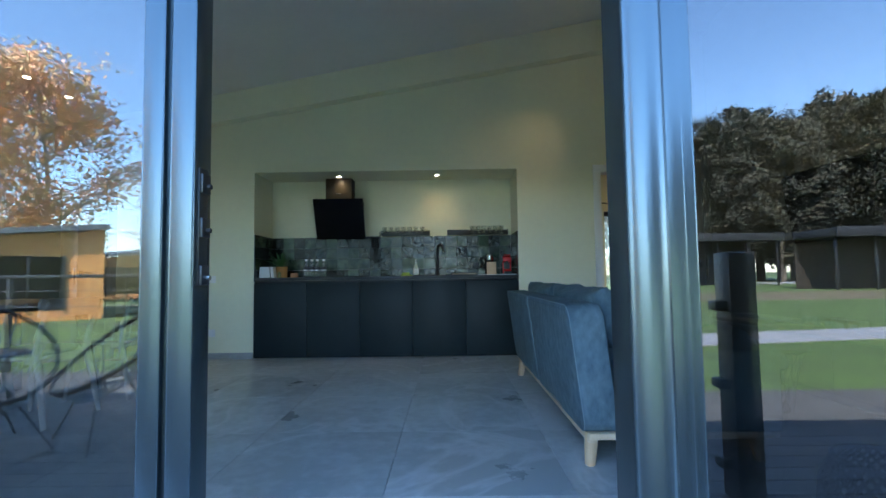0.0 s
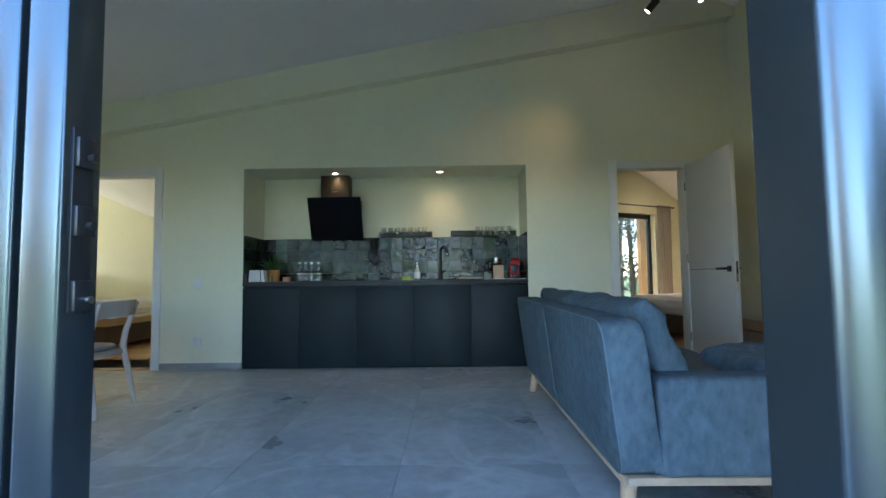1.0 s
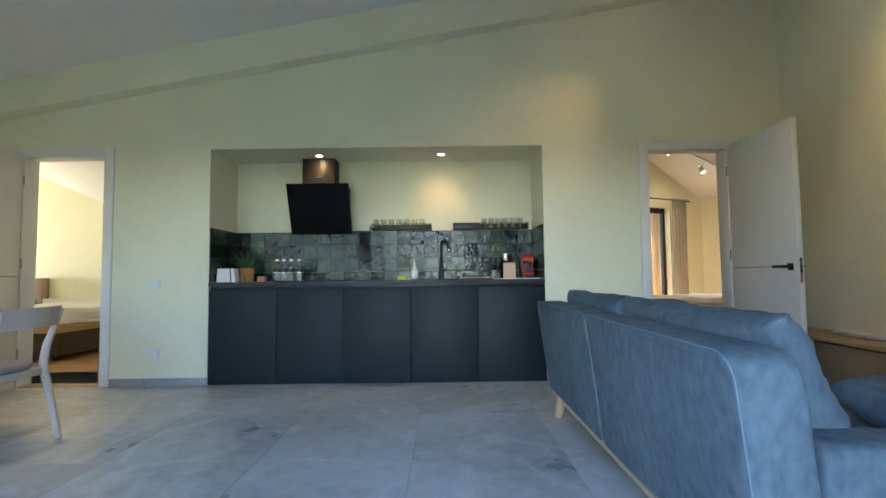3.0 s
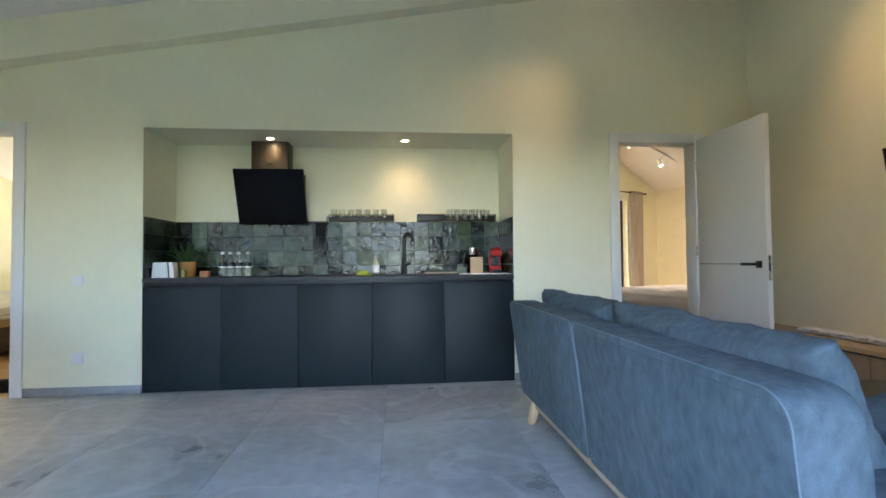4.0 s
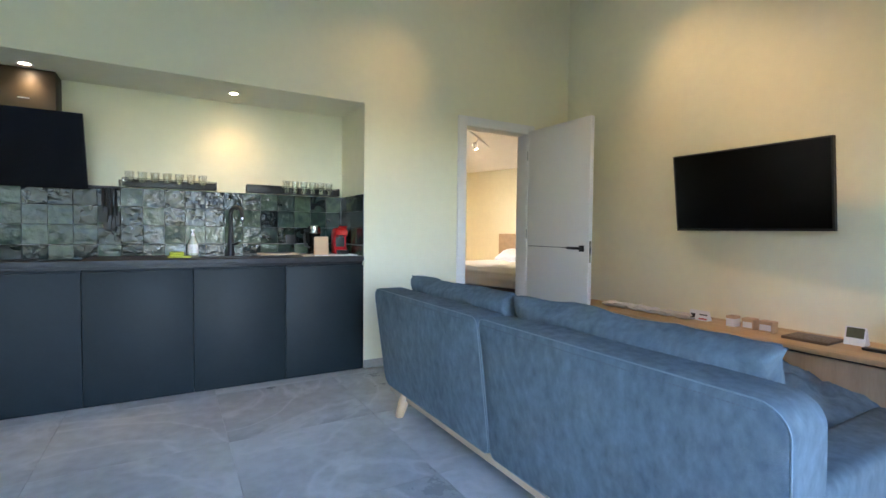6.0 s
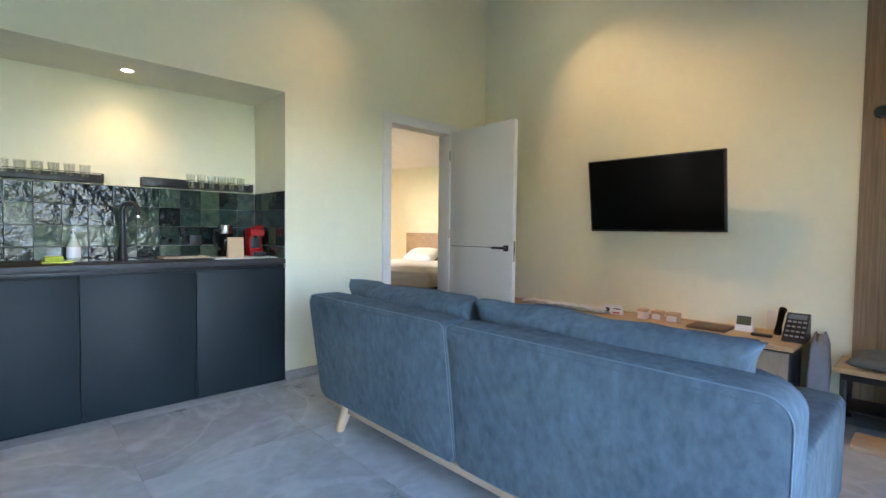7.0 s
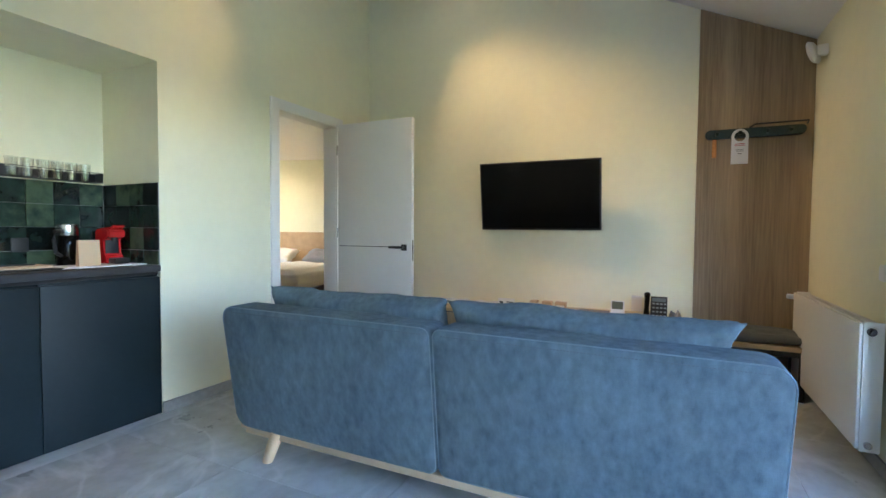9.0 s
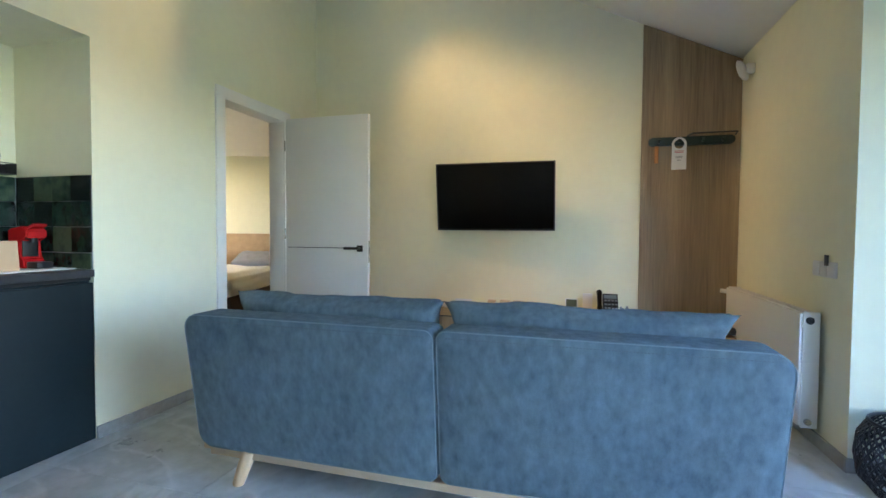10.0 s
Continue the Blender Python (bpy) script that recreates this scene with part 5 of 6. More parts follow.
pn = part("pane", turn_window(uvbox(WU0 + 0.06, V1 + 0.125, 0.41, WU1 - 0.06, V1 + 0.131, 2.04)), PANE, w2)
pn.visible_shadow = False
bm = B()
uvbox(WU0, V1 + 0.1, 0, WU1, V1 + 0.25, 0.35, bm=bm)
part("parapet", turn_window(bm), WALL, w2)
part("outer_reveal", turn_window(uvbox(WU1 - 0.03, V1 + 0.165, 0.35, WU1 + 0.02, V1 + 0.42, 2.15, 0.002)), CLAD, w2, "orange larch outer reveal")

cr2 = thing("curtain_rod", uv(6.0, V1 - 0.1, 2.28), "black curtain rod above the bedroom window", "curtain rod")
bm = B()
bm_tube(bm, [(4.9, V1 - 0.09, 2.25), (6.78, V1 - 0.09, 2.25)], 0.011, 10)
part("rod", turn_window(bm), BLACK, cr2)
for u in (4.88, 6.80):
    bm = B()
    bm_tube(bm, [(u - 0.02, V1 - 0.09, 2.25), (u + 0.02, V1 - 0.09, 2.25)], [0.018, 0.018], 10)
    part("finial", turn_window(bm), BLACK, cr2)
for u in (5.0, 6.5):
    bm = B()
    bm_tube(bm, [(u, V1 - 0.09, 2.25), (u, V1 + 0.002, 2.25)], 0.007, 8)
    part("bracket", turn_window(bm), BLACK, cr2)
bm = B()
cols = []
for k in range(85):
    f = k / 84
    u = 6.36 + 0.36 * f
    off = 0.032 * math.sin(f * 2 * math.pi * 5.5) + 0.008 * math.sin(f * 31)
    cols.append([bm.verts.new((u + 0.012 * math.sin(z * 2.3 + f * 9), V1 - 0.09 + off * (0.55 + 0.45 * (1 - z / 2.25)), z)) for z in [0.03 + 2.25 * j / 10 for j in range(11)]])
for a, b in zip(cols, cols[1:]):
    for j in range(10):
        bm.faces.new((a[j], b[j], b[j + 1], a[j + 1]))
cur = solid("curtain", turn_window(bm), CURTAIN, "grey-beige linen curtain drawn to the window's side", "curtain", angle=80)
sol = cur.modifiers.new("thick", "SOLIDIFY")
sol.thickness = 0.004


def bed(u0, u1, v0, v1, to_world, label, head_wood, seed, side_rail=None):
    """Box-spring bed with its head at u1."""
    c = to_world((u0 + u1) / 2, (v0 + v1) / 2)
    bd = thing("bed", (*c, 0), label, "bed")
    rot = to_world.angle

    def put(name, bm, m, lab="", angle=35):
        bmesh.ops.translate(bm, verts=bm.verts[:], vec=(-(u0 + u1) / 2, -(v0 + v1) / 2, 0))
        bmesh.ops.rotate(bm, verts=bm.verts[:], matrix=Matrix.Rotation(rot, 3, "Z"))
        bmesh.ops.translate(bm, verts=bm.verts[:], vec=(*c, 0))
        return part(name, bm, m, bd, lab, angle)
    put("base", box((u0 + 0.02, v0 + 0.02, 0.06), (u1 - 0.04, v1 - 0.02, 0.33), 0.01), mat("brown_bed_base", (0.085, 0.06, 0.042), 0.8, scale=20), "dark brown upholstered base")
    for u in (u0 + 0.1, u1 - 0.15):
        for v in (v0 + 0.1, v1 - 0.15):
            put("foot", box((u, v, 0.0), (u + 0.05, v + 0.05, 0.06)), BLACK)
    if side_rail:
        put("side_rail", box((u0 - 0.01, v0 - 0.01, 0.33), (u1 - 0.05, v1 + 0.01, 0.47), 0.006), side_rail, "oak side rail")
    put("mattress", box((u0 + 0.01, v0 + 0.01, 0.33), (u1 - 0.04, v1 - 0.01, 0.56), 0.04, 3), LINEN, "white mattress")
    bm = B()
    n1_, n2_ = 34, 30
    g = []
    for i in range(n1_ + 1):
        row = []
        for j in range(n2_ + 1):
            fu, fv = i / n1_, j / n2_
            u = u0 - 0.02 + (u1 - 0.55 - u0) * fu
            v = v0 - 0.02 + (v1 - v0 + 0.04) * fv
            edge = min(fu * n1_ / 2, fv * n2_ / 2, (1 - fv) * n2_ / 2, 1)
            z = 0.60 + 0.028 * noise.noise(Vector((u * 2.6, v * 2.6, seed))) + 0.014 * noise.noise(Vector((u * 7, v * 7, seed))) - (1 - edge) * 0.14
            row.append(bm.verts.new((u, v, z)))
        g.append(row)
    for i in range(n1_):
        for j in range(n2_):
            bm.faces.new((g[i][j], g[i + 1][j], g[i + 1][j + 1], g[i][j + 1]))
    r = bmesh.ops.extrude_face_region(bm, geom=bm.faces[:])
    bmesh.ops.translate(bm, verts=[q for q in r["geom"] if isinstance(q, bmesh.types.BMVert)], vec=(0, 0, -0.03))
    put("duvet", bm, LINEN, "rumpled white duvet", 80)
    put("headboard", box((u1 - 0.04, v0 - 0.12, 0.30), (u1 - 0.003, v1 + 0.12, 1.08), 0.004), head_wood, "plain oak headboard")
    for k, v in enumerate((v0 + 0.45, v1 - 0.45)):
        bm = B()
        bm_cushion(bm, (0.45, 0.66, 0.16), (u1 - 0.32, v, 0.68), (0, -22, 0), pinch=0.3, puff=0.012, seed=seed + k, n=16)
        bmesh.ops.translate(bm, verts=bm.verts[:], vec=(-(u0 + u1) / 2, -(v0 + v1) / 2, 0))
        bmesh.ops.rotate(bm, verts=bm.verts[:], matrix=Matrix.Rotation(rot, 3, "Z"))
        bmesh.ops.translate(bm, verts=bm.verts[:], vec=(*c, 0))
        solid("bed_pillow", bm, LINEN if k else GREYSEAT, "soft bed pillow lying against the headboard", "pillow", "bed pillows", angle=80)
    return bd


def world_a(u, v):
    return uv(u, v, 0)[:2]
world_a.angle = UA
bed(5.10, U1, 5.25, 7.0, world_a, "made bed with white duvet and oak headboard", wood_mat("honey_oak_head", (0.50, 0.35, 0.19), (0.40, 0.27, 0.14), "x"), 3)
track_light([((4.06, 8.35, 2.62), (4.6, 7.6, 0.6), 3.6, PLASTIC, 120), ((3.45, 8.20, 2.88), (4.3, 8.9, 0.8), 2.6, PLASTIC, 120)],
            [(3.2, 8.05, 3.08), (4.5, 8.45, 2.62)], "white bedroom ceiling track with small spotlights", (1.0, 0.80, 0.50))

# bedroom behind door_1
bm = B()
bm_box(bm, (-10.3, 8.3, 0), (-2.4, 8.5, 4.3))
bm_box(bm, (-2.6, YB, 0), (-2.4, 8.3, 4.3))
bm_box(bm, (-10.3, YK, 0), (XL - 0.2, YB, 4.3))
bm_box(bm, (-10.5, YB, 0), (-10.3, 8.5, 0.4))
bm_box(bm, (-10.5, YB, 2.1), (-10.3, 8.5, 4.3))
bm_box(bm, (-10.5, YB, 0.4), (-10.3, 5.6, 2.1))
bm_box(bm, (-10.5, 7.9, 0.4), (-10.3, 8.5, 2.1))
solid("wall_bedroom", bm, WALL, "cream walls of the smaller bedroom", "wall", kind="structure")
# assumed window, never in view, placed to let daylight into this bedroom
w3 = thing("window_3", (-10.4, 6.75, 1.2), "assumed wide bedroom window with a dark frame, out of view", "window", kind="structure")
for q in ((5.6, 0.4, 5.66, 2.1), (7.84, 0.4, 7.9, 2.1), (5.66, 0.4, 7.84, 0.46), (5.66, 2.04, 7.84, 2.1)):
    part("frame", box((-10.43, q[0], q[1]), (-10.37, q[2], q[3]), 0.003), BLACK, w3)
pn = part("pane", box((-10.403, 5.65, 0.45), (-10.397, 7.85, 2.05)), GLASSM, w3)
pn.visible_shadow = False
bm = B()
zl = lambda x, y: max(1.95, min(3.7, 2.625 - 0.419 * (x + 6.683) + 0.36 * (8.3 - y)))
gx = [-10.4 + 0.4 * k for k in range(21)]
gy = [YB - 0.02 + (8.42 - YB) * k / 8 for k in range(9)]
gv = [[bm.verts.new((x, y, zl(x, y))) for y in gy] for x in gx]
for p, q in zip(gv, gv[1:]):
    for k in range(8):
        bm.faces.new((p[k], q[k], q[k + 1], p[k + 1]))
solid("ceiling_bedroom", bm, CEIL, "white sloping ceiling of the smaller bedroom", "ceiling", kind="structure", angle=5)


def bed_b():
    def wb(u, v):
        return (u, v)
    wb.angle = math.pi
    return wb
bed(-6.75, -4.60, 6.25, 8.0, bed_b(), "made bed with white duvet beside a wood-fronted box", wood_mat("pale_oak_head", (0.5, 0.38, 0.26), (0.38, 0.28, 0.18), "y"), 11, OAK)
# area lamp added inside the assumed window to brighten the bedroom
sky_in = new("added_window_light", bpy.data.lights.new("added_window_light", "AREA"))
sky_in.data.shape, sky_in.data.size, sky_in.data.size_y, sky_in.data.energy, sky_in.data.color = "RECTANGLE", 2.1, 1.6, 7.0, (1.0, 0.90, 0.78)
sky_in.matrix_world = look((-10.33, 6.75, 1.25), (-5.0, 6.6, 1.0))
solid("bedside_bench", box((-6.35, 8.05, 0.0), (-4.7, 8.28, 0.66), 0.006), WHITE, "white low bench along the bedroom wall", "bench")
solid("headboard_panel", box((-7.6, 8.24, 0.3), (-6.45, 8.29, 0.98), 0.004), PANEL, "oak headboard panel on the bedroom wall", "panel")

# ---- outdoors ----
GRASS = mat("lawn", (0.078, 0.125, 0.023), 0.95, base2=(0.045, 0.069, 0.017), scale=0.9, detail=12, grit=0.7, bump=0.8, bump_scale=40, contrast=(0.36, 0.62))
ASPH = mat("path_asphalt", (0.24, 0.24, 0.25), 0.9, scale=3)
GRAVEL = mat("dark_gravel", (0.115, 0.11, 0.105), 0.95, base2=(0.035, 0.034, 0.033), scale=10, bump=0.8, bump_scale=60)
BARE = mat("bare_soil", (0.15, 0.105, 0.065), 0.95, base2=(0.07, 0.07, 0.03), scale=1.2, detail=10)
GZ = -0.32
solid("ground", box((-500, -600, GZ - 0.4), (500, 400, GZ)), GRASS, "green lawn reaching to the wood", "lawn", kind="structure")
bm = B()
bm_prism(bm, [(-2, -5.3), (60, -15.5), (60, -17.5), (-2, -6.5)], GZ, GZ + 0.02)
solid("pavement", bm, ASPH, "pale grey footpath across the lawn", "path", kind="structure")
solid("road", box((-200, -50, GZ), (200, -44, GZ + 0.03)), ASPH, "pale road before the wood", "road", kind="structure")
solid("soil_strip", box((-6, -26, GZ), (80, -18.5, GZ + 0.012)), BARE, "strip of bare brown soil", "soil", kind="structure")
solid("gravel_strip", box((-14, -3.3, GZ), (14, 0.5, GZ + 0.02)), GRAVEL, "dark gravel strip round the terrace", "gravel", kind="structure")

deck = thing("terrace", (-1.5, -1.0, -0.03), "weathered dark grey plank terrace before the glass doors", "terrace", kind="structure")
part("substructure", box((-6.0, -3.0, GZ), (0.135, 0.5, -0.062)), BLACK, deck)
part("substructure", box((0.136, -1.32, GZ), (3.2, 0.5, -0.062)), BLACK, deck)
me_b = finish(box((-1.53, -0.066, -0.03), (1.53, 0.066, 0.0), 0.003, 1), "plank", DECK)
for k in range(25):
    for i in range(3):
        if i == 2 and k < 12:
            continue
        o = new("plank", me_b)
        o.parent = deck
        o.location = Vector((-4.46 + 3.07 * i, -2.92 + 0.139 * k, -0.03)) - deck.location


rl = thing("terrace_railing", (-3.0, -2.9, -0.03), "black steel railing round the terrace", "railing")
for x in (-6.0, -4.5, -3.0, -1.5, -0.6):
    part("post", box((x - 0.02, -2.92, -0.03), (x + 0.02, -2.88, 0.93), 0.002), BLACK, rl)
part("handrail", box((-6.0, -2.925, 0.93), (-0.58, -2.875, 0.965), 0.003), BLACK, rl)
for z in (0.10, 0.28, 0.46, 0.64, 0.80):
    bm = B()
    bm_tube(bm, [(-6.0, -2.9, z), (-0.58, -2.9, z)], 0.006, 6)
    part("bar", bm, BLACK, rl)


def wire_chair(m):
    """Terrace chair: round tube frame strung with cords on thin black legs."""
    c = thing("terrace_chair", (0, 0, 0), "round wire terrace chair with black legs", "chair", "terrace chairs")
    CORD = bpy.data.materials.get("pale_cord") or mat("pale_cord", (0.35, 0.37, 0.38), 0.6, scale=20)
    rim = []
    for k in range(40):
        a = 2 * math.pi * k / 40
        rim.append(Vector((0.36 * math.cos(a), 0.36 * math.sin(a) * 0.95, 0.55 + 0.24 * math.sin(a))))
    bm = B()
    bm_tube(bm, rim, 0.013, 8, closed=True)
    part("rim", bm, BLACK, c)
    bm = B()
    low = Vector((0, -0.06, 0.34))
    inner = [low + Vector((0.10 * math.cos(2 * math.pi * k / 40), 0.10 * math.sin(2 * math.pi * k / 40), 0)) for k in range(40)]
    for k in range(40):
        mid = (rim[k] + inner[k]) / 2 + Vector((0, 0, -0.08))
        bm_tube(bm, [rim[k], mid, inner[k]], 0.004, 5)
    for f in (0.25, 0.5, 0.75):
        bm_tube(bm, [rim[k] * (1 - f) + inner[k] * f + Vector((0, 0, -0.08 * (1 - (2 * f - 1) ** 2))) for k in range(40)], 0.004, 5, closed=True)
    bm_tube(bm, inner, 0.008, 6, closed=True)
    part("cord_seat", bm, CORD, c)
    for sx in (-1, 1):
        for sy in (-1, 1):
            bm = B()
            bm_tube(bm, [(sx * 0.10, sy * 0.10 - 0.06, 0.34), (sx * 0.27, sy * 0.27, 0.0)], 0.009, 8)
            part("leg", bm, BLACK, c)
    c.matrix_basis = m
    return c


ch = wire_chair(pose(-2.02, -1.05, -0.029, 0, 0, 215))
copy_thing(ch, pose(-2.62, -0.72, -0.029, 0, 0, 120))
tt = thing("terrace_table", (-3.1, -1.4, -0.03), "small round black terrace table", "table")
bm = B()
bm_lathe(bm, [(0, 0.40), (0.24, 0.40), (0.245, 0.415), (0, 0.42)], (-3.35, -1.55, -0.03), 32)
part("tabletop", bm, BLACK, tt)
for k in range(3):
    a = 2.1 * k + 0.4
    bm = B()
    bm_tube(bm, [(-3.35 + 0.08 * math.cos(a), -1.55 + 0.08 * math.sin(a), 0.37), (-3.35 + 0.2 * math.cos(a), -1.55 + 0.2 * math.sin(a), -0.03)], 0.01, 8)
    part("leg", bm, BLACK, tt)
po = thing("terrace_post", (1.16, -0.45, -0.03), "dark steel post with brackets on the terrace", "post")
part("pole", box((1.105, -0.51, -0.03), (1.215, -0.40, 0.98), 0.006), BLACK, po)
for z in (0.10, 0.42, 0.74):
    part("bracket", box((1.06, -0.49, z), (1.105, -0.42, z + 0.04), 0.006), BLACK, po)


def cabin(x0, x1, y0, y1, z0, za, zb, label):
    """Timber holiday cabin with a lean-to roof that rises from x0 to x1."""
    c = thing("cabin", (x1, y1, z0), label, "cabin", "neighbouring cabins")
    zt = lambda x: za + (zb - za) * (x - x0) / (x1 - x0)
    bm = B()
    bm_prism(bm, [(x0 + 0.05, z0), (x1 - 0.05, z0), (x1 - 0.05, zt(x1)), (x0 + 0.05, zt(x0))], y0, y1 - 0.03, "y")
    body = part("wall", bm, CLAD, c)
    n = int((x1 - x0) / 0.16)
    for k in range(n):
        xa = x0 + (x1 - x0) * k / n
        if x1 - 4.4 < xa < x1 - 0.95:
            bm = box((xa + 0.004, y1 - 0.03, zt(xa) - 0.42), (xa + (x1 - x0) / n - 0.004, y1, zt(xa) - 0.02), 0.002, 1)
        else:
            bm = box((xa + 0.004, y1 - 0.03, z0), (xa + (x1 - x0) / n - 0.004, y1, zt(xa) - 0.02), 0.002, 1)
        part("board", bm, CLAD, c)
    for k in range(12):
        ya = y0 + (y1 - y0) * k / 12
        part("board", box((x1 - 0.05, ya + 0.004, z0), (x1 - 0.02, ya + (y1 - y0) / 12 - 0.004, zt(x1) - 0.02), 0.002, 1), CLAD, c)
    wd = part("window", box((x1 - 4.4, y1 - 0.029, z0 + 0.35), (x1 - 0.98, y1 - 0.012, zt(x1 - 4.4) - 0.44)), BLACKGLOSS, c, "dark glazed front")
    for k in range(5):
        x = x1 - 4.4 + 3.36 * k / 4
        part("frame_bar", box((x, y1 - 0.012, z0 + 0.3), (x + 0.07, y1 + 0.02, zt(x1 - 4.4) - 0.42), 0.003), BLACK, wd)
    bm = B()
    vs = [bm.verts.new((x, y, zt(x) + h + (y1 + 0.3 - y) * 0.06)) for h in (0.0, 0.16) for x, y in ((x0 - 0.3, y0 - 0.3), (x1 + 0.12, y0 - 0.3), (x1 + 0.12, y1 + 0.3), (x0 - 0.3, y1 + 0.3))]
    for q in ((0, 1, 2, 3), (7, 6, 5, 4), (0, 4, 5, 1), (1, 5, 6, 2), (2, 6, 7, 3), (3, 7, 4, 0)):
        bm.faces.new([vs[i] for i in q])
    c.rotation_euler = (0, 0, radians(-40))
    part("roof", bm, mat("cabin_roof_sheet", (0.10, 0.11, 0.12), 0.5), c, "dark sheet roof")
    return c


cabin(-18.0, -11.2, -20.0, -13.2, GZ, 1.85, 2.55, "orange larch cabin with dark windows across the lawn")
cabin(-26.5, -19.6, -38.0, -29.5, GZ, 1.9, 2.7, "second orange larch cabin farther across the lawn")

def shelter(x0, x1, y0, y1, h, slab_h, label):
    """Dark open shelter: flat roof slab with a fascia on square posts before a boarded back wall."""
    c = thing("garden_shelter", ((x0 + x1) / 2, (y0 + y1) / 2, GZ), label, "shelter", "dark shelters")
    roof = part("roof", box((x0 - 0.3, y0 - 0.3, GZ + h), (x1 + 0.3, y1 + 0.5, GZ + h + slab_h), 0.02), SHED, c, "flat dark roof")
    part("fascia", box((x0 - 0.34, y1 + 0.5, GZ + h - 0.06), (x1 + 0.34, y1 + 0.54, GZ + h + slab_h + 0.06), 0.01), SHED, roof)
    n = max(2, round((x1 - x0) / 2.5))
    for k in range(n + 1):
        x = x0 + (x1 - x0) * k / n
        part("post", box((x - 0.07, y1 - 0.14, GZ), (x + 0.07, y1, GZ + h), 0.01), SHED, c)
    m = round((x1 - x0) / 0.5)
    for k in range(m):
        xa = x0 + (x1 - x0) * k / m
        part("board", box((xa + 0.01, y0, GZ), (xa + (x1 - x0) / m - 0.01, y0 + 0.05, GZ + h), 0.004, 1), BROWNB, c)
    return c


SHED = mat("dark_roof_edge", (0.012, 0.012, 0.013), 0.6, scale=3)
BROWNB = wood_mat("dark_brown_board", (0.032, 0.022, 0.015), (0.018, 0.012, 0.008), "z", 3, 0.7, rand=0.3)
shelter(23.5, 38.0, -30.5, -27.0, 3.3, 0.50, "long dark shelter with a deep flat roof before the wood")
shelter(20.5, 28.0, -42.0, -38.5, 3.9, 0.50, "smaller dark shelter with a flat roof before the wood")

# trees
BARK = mat("bark", (0.12, 0.095, 0.075), 0.95, base2=(0.06, 0.05, 0.04), scale=6, stretch=(1, 1, 0.25), bump=0.8, bump_scale=30)


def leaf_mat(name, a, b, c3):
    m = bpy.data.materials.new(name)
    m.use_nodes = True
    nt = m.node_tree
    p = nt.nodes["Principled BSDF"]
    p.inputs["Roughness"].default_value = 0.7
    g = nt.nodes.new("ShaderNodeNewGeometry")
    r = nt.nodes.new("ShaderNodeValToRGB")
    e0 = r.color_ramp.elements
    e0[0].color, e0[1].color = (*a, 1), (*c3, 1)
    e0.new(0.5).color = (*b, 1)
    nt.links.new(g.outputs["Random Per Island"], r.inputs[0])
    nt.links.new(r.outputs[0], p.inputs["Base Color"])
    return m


AUTUMN = leaf_mat("autumn_leaves", (0.66, 0.30, 0.17), (0.62, 0.34, 0.16), (0.45, 0.38, 0.14))
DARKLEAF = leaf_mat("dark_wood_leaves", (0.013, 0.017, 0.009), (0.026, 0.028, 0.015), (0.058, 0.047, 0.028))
BARELEAF = leaf_mat("pale_twigs", (0.12, 0.10, 0.08), (0.16, 0.13, 0.09), (0.10, 0.11, 0.06))


